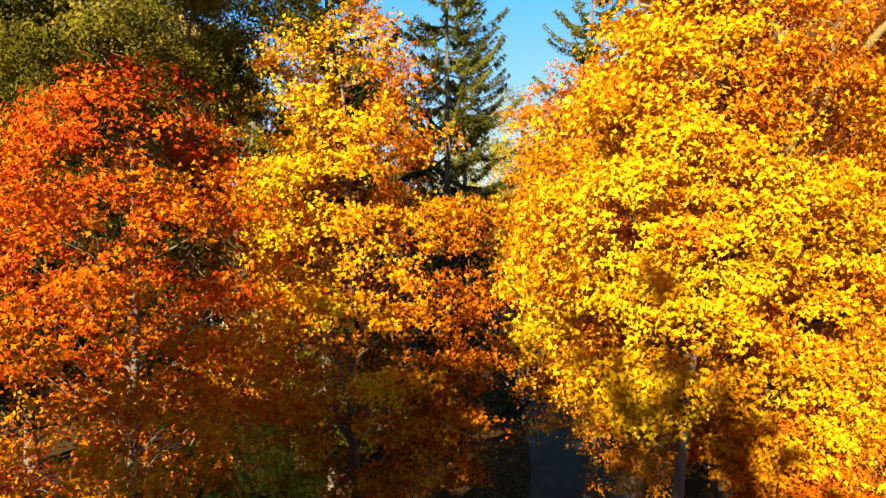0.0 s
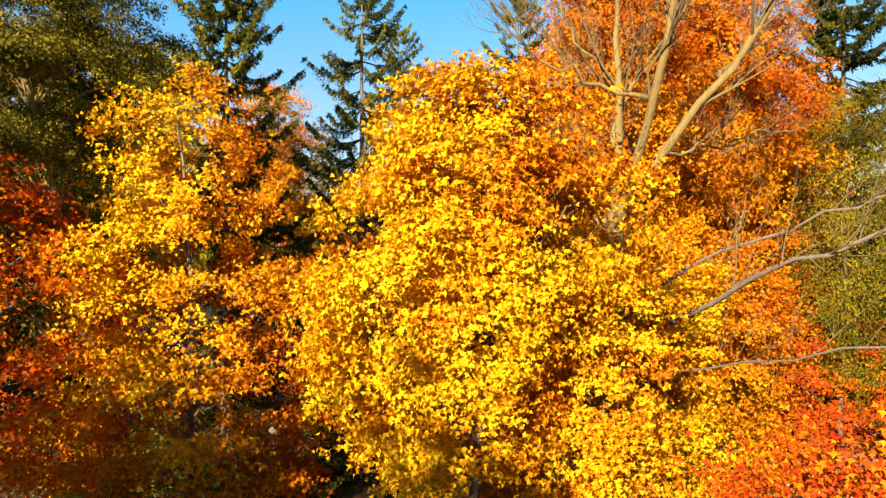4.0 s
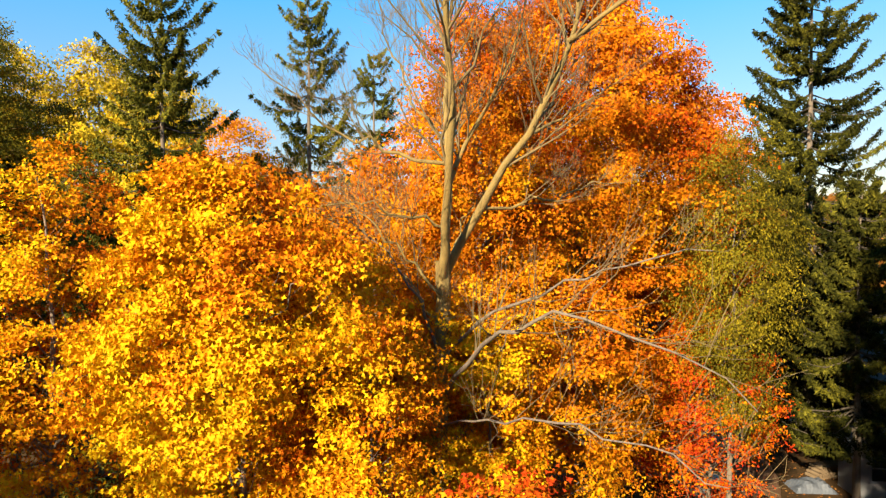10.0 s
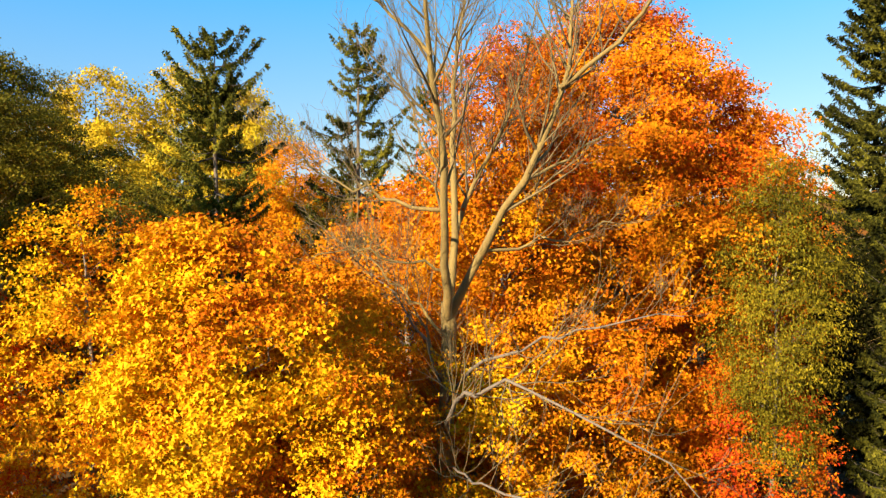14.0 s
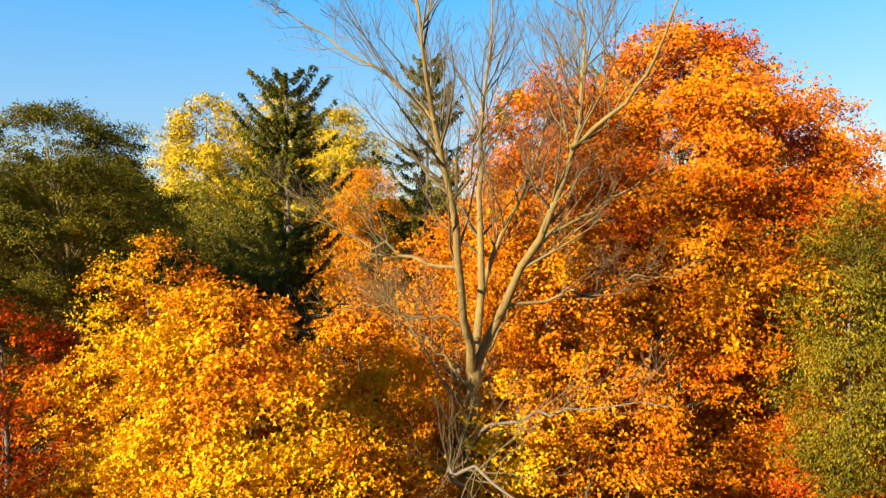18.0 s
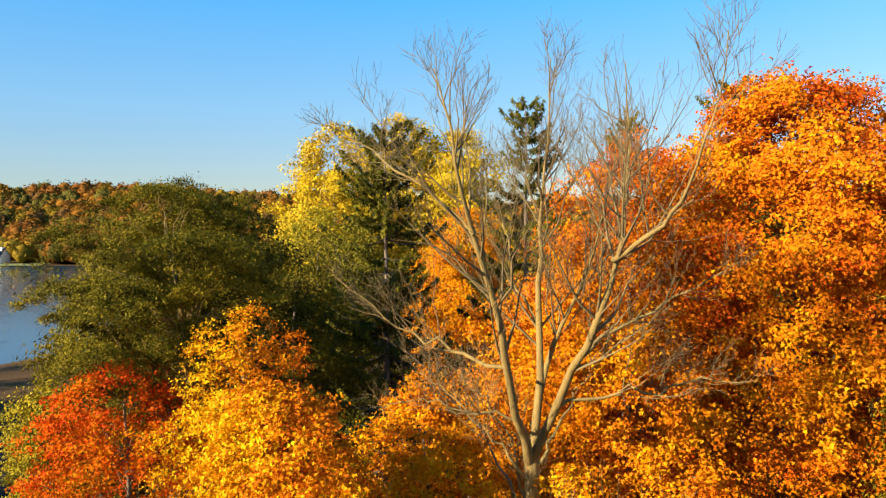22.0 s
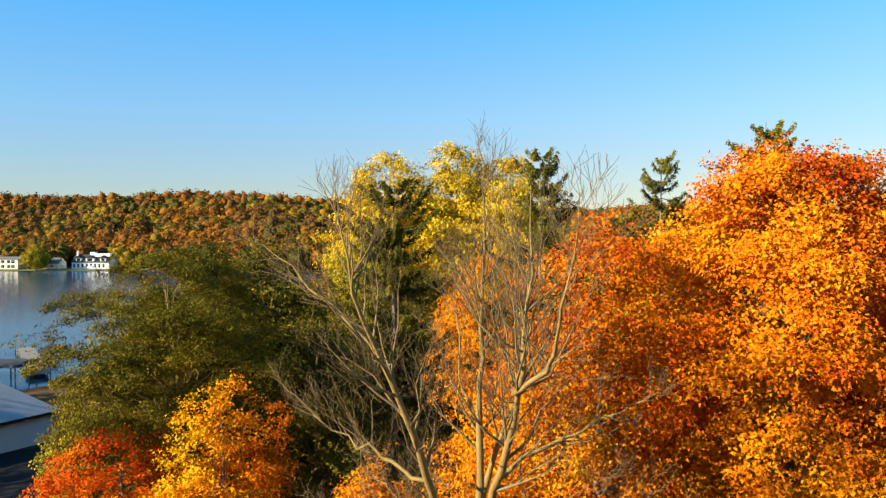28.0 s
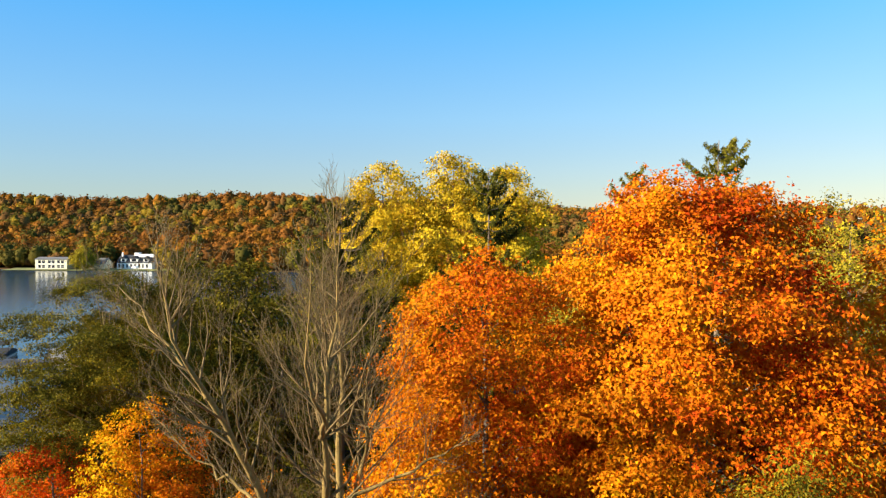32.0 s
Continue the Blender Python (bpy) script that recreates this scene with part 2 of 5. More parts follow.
def box(bm, lo, hi, bevel=0.0):
    g = bmesh.ops.create_cube(bm, size=1.0)["verts"]
    lo, hi = Vector(lo), Vector(hi)
    for v in g:
        v.co = Vector([(lo[i] + hi[i]) / 2 + v.co[i] * (hi[i] - lo[i]) for i in range(3)])
    if bevel:
        es = list({e for v in g for e in v.link_edges})
        bmesh.ops.bevel(bm, geom=es, offset=bevel, segments=2, affect="EDGES", profile=0.6)
    return g


def prism(bm, outline, axis, a, b):
    """An outline in two axes, drawn out along the third from a to b."""
    def at(p, q):
        return (q, *p) if axis == "x" else (p[0], q, p[1]) if axis == "y" else (*p, q)
    lo, hi = [bm.verts.new(at(p, a)) for p in outline], [bm.verts.new(at(p, b)) for p in outline]
    bm.faces.new(lo)
    bm.faces.new(hi[::-1])
    for i in range(len(outline)):
        j = (i + 1) % len(outline)
        bm.faces.new((lo[i], lo[j], hi[j], hi[i]))


def tube(points, radii, sides, verts, faces):
    """Adds a tapered tube along points to the lists."""
    p = np.asarray(points, float)
    t = np.gradient(p, axis=0)
    t /= np.linalg.norm(t, axis=1)[:, None] + 1e-9
    ref = np.array([0.31, 0.95, 0.05]) if abs(t[0][2]) > 0.6 else np.array([0.05, 0.1, 0.99])
    u = np.cross(t, ref)
    u /= np.linalg.norm(u, axis=1)[:, None] + 1e-9
    v = np.cross(t, u)
    a = np.arange(sides) * 2 * np.pi / sides
    ring = p[:, None] + np.asarray(radii)[:, None, None] * (np.cos(a)[None, :, None] * u[:, None] + np.sin(a)[None, :, None] * v[:, None])
    base = len(verts)
    verts.extend(ring.reshape(-1, 3).tolist())
    for i in range(len(p) - 1):
        for k in range(sides):
            a0, a1 = base + i * sides + k, base + i * sides + (k + 1) % sides
            faces.append((a0, a1, a1 + sides, a0 + sides))


def bend(p0, p1, rng, wob=0.08, sag=0.1, k=6):
    """A gently crooked way from p0 to p1 that rises first."""
    p0, p1 = np.asarray(p0, float), np.asarray(p1, float)
    s = np.linspace(0, 1, k)[:, None]
    d = np.linalg.norm(p1 - p0)
    line = p0 + (p1 - p0) * s
    line[:, 2] += (np.sin(np.pi * s[:, 0]) * sag - 0.0) * d
    line[1:-1] += rng.normal(0, wob * d / k * 2, (k - 2, 3))
    return line


def unit(v):
    return v / (np.linalg.norm(v, axis=-1, keepdims=True) + 1e-9)


LOBED = np.array([(0, 0, 0), (-0.56, 0.32, 0.10), (-0.20, 0.50, 0.03), (0, 1.0, -0.06), (0.20, 0.50, 0.03), (0.56, 0.32, 0.10)])
LOBED_F = np.array([(0, 3, 2, 1), (0, 5, 4, 3)])
PLAIN = np.array([(0, 0, 0), (-0.40, 0.5, 0.07), (0, 1.0, -0.05), (0.40, 0.5, 0.07)])
PLAIN_F = np.array([(0, 3, 2, 1)])
TRI = np.array([(-0.34, 0.1, 0.05), (0.10, 1.0, -0.05), (0.42, 0.2, 0.05)])
TRI_F = np.array([(0, 2, 1)])
SLIM = np.array([(0, 0, 0), (-0.17, 0.45, 0.03), (0, 1.0, -0.12), (0.17, 0.45, 0.03)])


def leaves(at, out, size, rng, shape=PLAIN, shape_f=PLAIN_F, up=0.75, droop=0.45, loose=0.7):
    """Leaf blades at the places given: they face up and out, and hang a little."""
    k = len(at)
    nrm = unit(np.array([0, 0, up]) + 0.85 * out + rng.normal(0, loose, (k, 3)))
    d = out * 0.6 + np.array([0, 0, -droop]) + rng.normal(0, 0.6, (k, 3))
    d = unit(d - (d * nrm).sum(1)[:, None] * nrm)
    s = np.cross(d, nrm)
    z = size * rng.uniform(0.65, 1.25, k)[:, None, None]
    v = at[:, None] + z * (shape[None, :, 0:1] * s[:, None] + shape[None, :, 1:2] * d[:, None] + shape[None, :, 2:3] * nrm[:, None])
    f = (np.arange(k) * len(shape))[:, None, None] + shape_f[None]
    return v.reshape(-1, 3), f.reshape(-1, shape_f.shape[1])


def radius_at(profile, z):
    return np.interp(z, [p[0] for p in profile], [p[1] for p in profile])


def crown_spots(profile, count, rng, lean=(0, 0), lump=0.28, hollow=0.45, squash=1.0, gaps=1.5):
    """Middles of the leaf clumps inside an uneven crown with gaps. profile: height and radius."""
    z0, z1 = profile[0][0], profile[-1][0]
    kept, count = count, int(count * gaps)
    zs = np.linspace(z0, z1, 60)
    w = radius_at(profile, zs) ** 1.1 + 0.02
    z = rng.choice(zs, count, p=w / w.sum()) + rng.uniform(-0.5, 0.5, count) * (z1 - z0) / 60
    a = rng.uniform(0, 2 * np.pi, count)
    ph = rng.uniform(0, 6.28, 4)
    uneven = 1 + lump * (np.sin(3 * a + 1.3 * z / 2 + ph[0]) * 0.5 + np.sin(5 * a - z * 0.9 + ph[1]) * 0.35 + np.sin(2 * a + z * 0.45 + ph[2]) * 0.4)
    r = radius_at(profile, z) * uneven * (hollow + (1 - hollow) * rng.uniform(0, 1, count) ** 0.55)
    h = (z - z0) / (z1 - z0)
    spots = np.stack([r * np.cos(a) + lean[0] * h, r * np.sin(a) * squash + lean[1] * h, z], 1)
    # the boughs leave hollows between them
    wave = 6.283 / (0.55 * max(p[1] for p in profile) + 0.5)
    field = sum(np.sin(spots[:, i] * wave * q + rng.uniform(0, 6.28)) for i, q in ((0, 1.0), (1, 1.1), (2, 1.25)))
    return spots[np.argsort(field + rng.normal(0, 0.35, count))[:kept]]


def broadleaf(name, at, profile, mat, seed, clumps, per, size, label, clump=0.75, flat=0.45, trunk_r=0.2, lean=(0, 0), maple=False, slim=False,
              bark_mat=None, limbs=9, lump=0.28, hollow=0.45, up=0.25, droop=0.55, fork=None, thin=True, group="", squash=1.0, loose=0.6, aside=(0, 0), spray=0.55, twigs=90, sweep=1.0, gaps=1.5):
    """A tree in leaf: trunk, limbs, fine branches and a crown of leaf clumps."""
    rng = np.random.default_rng(seed)
    bm_ = bark_mat or bark
    tree = tagged(new(name, None), label, "tree", group)
    tree.location = at
    top, z0 = profile[-1][0], profile[0][0]
    spots = crown_spots(profile, clumps, rng, (0, 0) if aside[0] else lean, lump, hollow, squash, gaps)
    spots[:, :2] += aside
    # trunk
    fork = fork or z0 + 0.25 * (top - z0)
    hs = np.linspace(-0.15, top * 0.93, 12)
    bow = rng.normal(0, 0.12, (12, 2)).cumsum(0) * 0.6
    bow -= bow[:1]
    rise = np.clip(hs / top, 0, 1) ** sweep
    cen = np.stack([lean[0] * rise + bow[:, 0], lean[1] * rise + bow[:, 1], hs], 1)
    rad = trunk_r * np.clip(1.0 - hs / (top * 1.0), 0.05, 1) ** 0.85
    rad[0] *= 1.45
    v, f = [], []
    tube(cen, rad, 10, v, f)
    child("trunk", mesh_of("trunk", v, f, bm_, True), tree)

    def spine(z):
        return np.array([np.interp(z, hs, cen[:, 0]), np.interp(z, hs, cen[:, 1]), z])
    order = rng.permutation(clumps)
    tv, tf = [], []
    for j, i in enumerate(order):
        if j >= limbs and not thin:
            break
        if j >= limbs + twigs:
            break
        s = spots[i]
        reach = math.hypot(s[0], s[1])
        zb = max(min(s[2] - 0.55 * reach - 0.4, top * 0.86), z0 * 0.75, 1.0)
        base = spine(zb)
        r0 = max(0.018, 0.42 * np.interp(zb, hs, rad)) * (1.0 if j < limbs else 0.35)
        way = bend(base, s, rng, 0.10, 0.06, 6)
        if j < limbs:
            lv, lf = [], []
            tube(way, np.linspace(r0, 0.012, 6), 6, lv, lf)
            child("limb", mesh_of("limb", lv, lf, bm_, True), tree)
        else:
            tube(way, np.linspace(r0, 0.006, 6), 4, tv, tf)
    if tf:
        child("branchwork", mesh_of("branchwork", tv, tf, bm_, True), tree, kind="stuff")
    # leaves: each clump is a spray that runs out from its twig and arches down at the tip
    who = np.repeat(np.arange(clumps), per)
    line = np.stack([np.interp(spots[:, 2], hs, cen[:, 0]), np.interp(spots[:, 2], hs, cen[:, 1])], 1)
    run = unit(np.concatenate([unit(spots[:, :2] - line) + rng.normal(0, 0.5, (clumps, 2)), rng.uniform(-0.5, 0.4, (clumps, 1))], 1))
    side = unit(np.cross(run, np.array([0, 0, 1.0])) + rng.normal(0, 0.25, (clumps, 3)))
    face = unit(np.cross(side, run))
    cs = clump * rng.uniform(0.6, 1.35, clumps)[who][:, None]
    u = rng.uniform(-0.8, 1.15, (len(who), 1))
    w = rng.normal(0, 0.42, (len(who), 1)) * (1.15 - 0.5 * np.abs(u))
    off = cs * (u * run[who] + w * side[who] + rng.normal(0, 0.5 * flat, (len(who), 1)) * face[who])
    off[:, 2] -= (0.22 * cs * np.clip(u, 0, None) ** 2)[:, 0]
    # leaves sit in small sprays at the twig ends
    n_spray = max(len(who) // 6, 1)
    pick = rng.integers(0, len(who), n_spray)
    mine = np.repeat(pick, 6)[:len(who)]
    who, off = who[mine], off[mine]
    off = off + rng.normal(0, 1, off.shape) * size * np.array([1.05, 1.05, 0.6])
    turn = np.repeat(unit(rng.normal(0, 1, (n_spray, 3))), 6, 0)[:len(mine)]
    p = spots[who] + off
    axis = np.stack([lean[0] * p[:, 2] / top, lean[1] * p[:, 2] / top], 1)
    out = np.concatenate([p[:, :2] - axis, 0.25 * (p[:, 2:] - (z0 + top) / 2)], 1)
    out = unit(unit(out) + spray * turn)
    sh, sf = (LOBED, LOBED_F) if maple else (SLIM, PLAIN_F) if slim else (TRI, TRI_F)
    lv, lf = leaves(p, out, size, rng, sh, sf, up, droop, loose)
    child("crown", mesh_of("crown", lv, lf, mat), tree, kind="stuff")
    return tree


def spruce(name, at, height, reach, seed, label, whorls=38, low=1.5, sparse=1.0, group="", blade=0.16, power=0.8, fine=1.0, leaf_mat=None):
    """A spruce: trunk, drooping boughs and hanging needle sprays."""
    rng = np.random.default_rng(seed)
    tree = tagged(new(name, None), label, "tree", group)
    tree.location = at
    v, f = [], []
    hs = np.linspace(-0.1, height, 10)
    tube(np.stack([rng.normal(0, 0.04, 10), rng.normal(0, 0.04, 10), hs], 1), 0.011 * height * (1 - hs / height) + 0.02, 9, v, f)
    child("trunk", mesh_of("trunk", v, f, bark, True), tree)
    bv, bf, at_, outw = [], [], [], []
    for w in range(whorls):
        h = low + (height - low - 0.3) * (w / (whorls - 1)) ** 0.92
        h = min(h + rng.normal(0, 0.22), height - 0.3)
        size = reach * (1 - (h / height) ** 1.15) ** power + 0.22
        for k in range(rng.integers(5, 8)):
            if rng.uniform() > sparse:
                continue
            a = rng.uniform(0, 6.283)
            ln = size * rng.uniform(0.45, 1.2)
            rise = np.interp(h / height, [0, 0.5, 0.85, 1], [-0.34, -0.20, -0.04, 0.45]) + rng.normal(0, 0.08)
            s = np.linspace(0, 1, 5)
            z = h + ln * (rise * s + 0.30 * s ** 2.4 - 0.12 * np.sin(3.1 * s))
            way = np.stack([s * ln * np.cos(a), s * ln * np.sin(a), z], 1)
            tube(way, np.linspace(0.012 + 0.012 * ln, 0.008, 5), 4, bv, bf)
            # side sprays hang from the bough on both hands, shorter towards its tip
            nb = int((8 + 20 * ln) * fine)
            u = np.sort(rng.uniform(0.12, 1, nb) ** 0.8)
            hand = np.where(np.arange(nb) % 2 == 0, 1.0, -1.0)
            bl = (0.22 * ln ** 0.6 * (1.12 - u) + 0.11) * rng.uniform(0.6, 1.25, nb)
            root = np.stack([np.interp(u, s, way[:, i]) for i in range(3)], 1)
            ahead, across = np.array([np.cos(a), np.sin(a), 0.0]), np.array([-np.sin(a), np.cos(a), 0.0])
            way_out = unit(ahead * rng.uniform(0.35, 0.9, (nb, 1)) + across * (hand * rng.uniform(0.3, 1.0, nb))[:, None] + np.array([0, 0, -1.0]) * rng.uniform(0.0, 0.9, (nb, 1)))
            per = 7
            v_ = np.linspace(0.08, 1.0, per)
            q = root[:, None] + way_out[:, None] * (bl[:, None] * v_)[:, :, None]
            q[:, :, 2] -= 0.25 * bl[:, None] * v_ ** 2
            at_.append((q + rng.normal(0, 0.025, q.shape)).reshape(-1, 3))
            outw.append(np.repeat(way_out, per, 0))
    child("boughwork", mesh_of("boughwork", bv, bf, bark_dark, True), tree, kind="stuff")
    p, o = np.concatenate(at_), unit(np.concatenate(outw))
    lv, lf = leaves(p, o, blade, rng, TRI * np.array([0.62, 1, 1]), TRI_F, 0.55, 0.35, 0.4)
    child("crown", mesh_of("crown", lv, lf, leaf_mat or needle), tree, kind="stuff")
    return tree


# ---- the land ----
SHORE_X = -96.0
WATER_Z = -0.6


def lake_depth(x, y):
    """How far a place lies inside the lake: above zero in the water."""
    near = (SHORE_X + 6 * np.sin(y * 0.03) + 4 * np.sin(y * 0.071 + 1)) - x
    c, s = -0.656, 0.755  # the way to the far shore
    far = 400 + 9 * np.sin(0.012 * (x * s - y * c)) - ((x - 20) * c + y * s)
    right = 420 - y - 0.2 * x
    return np.minimum(np.minimum(near, far), np.minimum(right, y + 700))


def land(x, y):
    d = lake_depth(x, y)
    bank = np.clip(-d / 14, -1, 1)
    z = np.where(d > 0, -0.6 - 2.0 * np.clip(d / 8, 0, 1), -0.6 + 0.6 * np.clip(bank, 0, 1))
    dist = np.hypot(x - 15, y - 10)
    ang = np.arctan2(-(x - 15), y - 10)
    rise = np.clip(np.minimum(dist - 430, -d - 22) / 230, 0, 1) ** 1.2
    hill = 36 + 9 * np.clip((ang - 0.4) / 0.4, 0, 1) + 7 * np.clip((ang - 1.1) / 0.3, 0, 1) + 2.5 * np.sin(ang * 7 + 0.5) + 2.5 * np.sin(ang * 17 + 2)
    return z + np.where(d > -3, 0, rise * hill)


def ground_sheet():
    u = np.linspace(-1, 1, 181)
    g = np.sign(u) * (np.abs(u) * 160 + np.abs(u) ** 4 * 2300)
    X, Y = np.meshgrid(g, g)
    Z = land(X, Y)
    n = len(u)
    i = np.arange(n * n).reshape(n, n)
    f = np.stack([i[:-1, :-1], i[:-1, 1:], i[1:, 1:], i[1:, :-1]], -1).reshape(-1, 4)
    ob = new("ground", mesh_of("ground", np.stack([X, Y, Z], -1), f, soil, True))
    tagged(ob, "brown lawn strewn with fallen autumn leaves", "ground", kind="structure")


ground_sheet()

water_mat, wnn, wl, wb = material("lake water", 0.12)
wb.inputs["Base Color"].default_value = (0.02, 0.045, 0.075, 1)
wb.inputs["IOR"].default_value = 1.33
wz, wbp, wco, wmp = wnn.new("ShaderNodeTexNoise"), wnn.new("ShaderNodeBump"), wnn.new("ShaderNodeTexCoord"), wnn.new("ShaderNodeMapping")
wmp.inputs["Scale"].default_value, wmp.inputs["Rotation"].default_value = (0.7, 2.4, 1), (0, 0, radians(41))
wz.inputs["Scale"].default_value, wz.inputs["Detail"].default_value = 0.5, 6
wbp.inputs["Strength"].default_value, wbp.inputs["Distance"].default_value = 0.35, 0.12
wl.new(wco.outputs["Object"], wmp.inputs[0])
wl.new(wmp.outputs[0], wz.inputs["Vector"])
wl.new(wz.outputs[0], wbp.inputs["Height"])
wl.new(wbp.outputs[0], wb.inputs["Normal"])
bm = bmesh.new()
vs = [bm.verts.new(p) for p in ((-700, -700, 0), (-84, -700, 0), (-84, 440, 0), (-700, 440, 0))]
bm.faces.new(vs)
lake = part("water", bm, water_mat)
lake.location = (0, 0, WATER_Z)
tagged(lake, "calm blue lake with small ripples", "lake", kind="structure")


# woods on the hills beyond the lake
def far_woods():
    rng = np.random.default_rng(5)
    mats = [foliage("far woods " + k, c, 0.02, 0.16, 0.7, 0.2) for k, c in (
        ("rust", [(0.12, 0.05, 0.014), (0.22, 0.085, 0.016), (0.28, 0.115, 0.02)]),
        ("orange", [(0.17, 0.07, 0.01), (0.29, 0.12, 0.014), (0.34, 0.155, 0.016)]),
        ("green", [(0.06, 0.05, 0.012), (0.11, 0.09, 0.016), (0.15, 0.12, 0.02)]),
        ("gold", [(0.15, 0.10, 0.012), (0.26, 0.17, 0.016), (0.32, 0.21, 0.02)]),
        ("brown", [(0.09, 0.05, 0.018), (0.16, 0.08, 0.023), (0.21, 0.11, 0.026)]))]
    share = [0.28, 0.22, 0.18, 0.12, 0.20]
    V, F, M = [], [], []
    base = 0
    bm = bmesh.new()
    bmesh.ops.create_icosphere(bm, subdivisions=2, radius=1.0)
    dome = np.array([v.co for v in bm.verts])
    dome_f = np.array([[v.index for v in f.verts] for f in bm.faces])
    bm.free()
    blade_f = np.array([(0, 2, 1)])
    tint = np.cumsum(share)
    for ring, count in (("shore", 900), ("bay", 220), ("slope", 4300), ("inland", 300)):
        done = 0
        while done < count:
            a = rng.uniform(-0.62, 1.5) if rng.uniform() < 0.35 else rng.uniform(0.35, 1.5)
            a = rng.uniform(1.15, 1.5) if ring == "bay" else a
            d = rng.uniform(300, 640) if ring in ("shore", "bay") else rng.uniform(390, 860) if ring == "slope" else rng.uniform(130, 400)
            x, y = 15 - d * math.sin(a), 10 + d * math.cos(a)
            w = float(lake_depth(np.array(x), np.array(y)))
            if w > -7 or (ring in ("shore", "bay") and w < -70) or (ring == "inland" and (x < -62 or a > 0.5)) or (ring != "inland" and d < 395 and x > -90):
                continue
            if ring in ("shore", "bay") and any((x - hx) ** 2 + (y - hy) ** 2 < 24 ** 2 for hx, hy in ((-410, 165), (-430, 147), (-445, 127), (-399, 158), (-418, 138), (-402, 156), (-395, 150))):
                continue
            # the view over the water to the houses stays open
            if any(math.hypot(x - 20, y - 3) < math.hypot(hx - 20, hy - 3) + 6 and abs((x - 20) * (hy - 3) - (y - 3) * (hx - 20)) / math.hypot(hx - 20, hy - 3) < 12 and x < -200 for hx, hy in ((-411, 166), (-430, 147), (-445, 127))):
                continue
            h, r = rng.uniform(10, 17), rng.uniform(3.6, 6.4)
            h *= 0.8 if ring == "inland" else 0.85 if ring == "shore" else 1
            z = float(land(np.array(x), np.array(y)))
            k = 90 if ring != "slope" else 64 if d < 600 else 36
            # the leaf mass: a lumpy dome of several rounded tops, covered by loose outer leaves
            dome_u = dome / np.linalg.norm(dome, axis=1)[:, None]
            ph = rng.uniform(0, 6.28, 3)

            def swell(q):
                return (1 + 0.22 * np.sin(3.1 * q[:, 0] * 2 + ph[0]) * np.sin(2.7 * q[:, 1] * 2 + ph[1]) + 0.12 * np.sin(7 * q[:, 2] + ph[2]))[:, None]
            form = np.array([r, r, h * 0.46])
            mid = np.array([x, y, z + h * 0.5])
            lump = dome_u * form * swell(dome_u) * 0.9 + mid
            u = unit(rng.normal(0, 1, (k, 3)))
            u[:, 2] = np.where(u[:, 2] < -0.35, -u[:, 2], u[:, 2])
            p = u * form * swell(u) * rng.uniform(0.9, 1.1, (k, 1)) + mid
            lv, lf = leaves(p, u, 1.5 if ring != "slope" else 2.0, rng, TRI * np.array([1.5, 1, 1]), blade_f, 0.35, 0.1, 0.8)
            V += [lump, lv]
            F += [dome_f + base, lf + base + len(dome)]
            base += len(dome) + len(lv)
            patch = 0.5 + 0.32 * (math.sin(x * 0.021 + 1) * math.sin(y * 0.026 + 2) + 0.6 * math.sin(x * 0.055 - y * 0.04)) + rng.normal(0, 0.22)
            M.append(np.full(len(dome_f) + len(lf), int(np.searchsorted(tint, min(max(patch, 0.0), 0.999)))))
            done += 1
    me = mesh_of("far_woods", np.concatenate(V), np.concatenate(F), mats[0])
    for m in mats[1:]:
        me.materials.append(m)
    me.polygons.foreach_set("material_index", np.concatenate(M).astype(np.int32))
    tagged(new("far_woods", me), "hills of autumn woods in rust, orange and green", "woods", kind="stuff")


far_woods()

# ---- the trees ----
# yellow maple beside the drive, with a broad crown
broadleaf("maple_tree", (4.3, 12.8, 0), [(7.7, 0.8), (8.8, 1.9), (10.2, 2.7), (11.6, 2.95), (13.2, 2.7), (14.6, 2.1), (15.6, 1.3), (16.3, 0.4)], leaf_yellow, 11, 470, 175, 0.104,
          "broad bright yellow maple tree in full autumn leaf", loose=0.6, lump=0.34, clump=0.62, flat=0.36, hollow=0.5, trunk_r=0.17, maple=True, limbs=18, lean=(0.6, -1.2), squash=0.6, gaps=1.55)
# a smaller golden one at its foot, before the bare tree
broadleaf("maple_tree", (7.3, 13.4, 0), [(5.4, 0.6), (7.2, 1.4), (9.4, 1.7), (11.4, 1.4), (12.9, 0.3)], leaf_golden, 12, 180, 130, 0.102,
          "small golden maple tree beside the bare tree", loose=0.6, lump=0.4, clump=0.6, flat=0.36, trunk_r=0.09, maple=True, limbs=10)
# orange maple behind the yellow one
broadleaf("maple_tree", (5.6, 17.2, 0), [(5, 1.0), (8, 2.0), (11, 2.2), (13.5, 1.8), (15.4, 0.3)], leaf_orange, 13, 280, 150, 0.12,
          "orange maple tree behind the yellow maple", loose=0.6, lump=0.5, clump=0.7, flat=0.34, trunk_r=0.14, limbs=10)
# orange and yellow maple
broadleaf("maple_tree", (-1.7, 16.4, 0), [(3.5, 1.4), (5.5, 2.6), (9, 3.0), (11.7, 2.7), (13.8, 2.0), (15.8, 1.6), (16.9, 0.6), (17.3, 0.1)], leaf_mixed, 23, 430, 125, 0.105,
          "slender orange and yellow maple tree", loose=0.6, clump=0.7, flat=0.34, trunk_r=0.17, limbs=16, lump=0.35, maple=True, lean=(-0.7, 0))
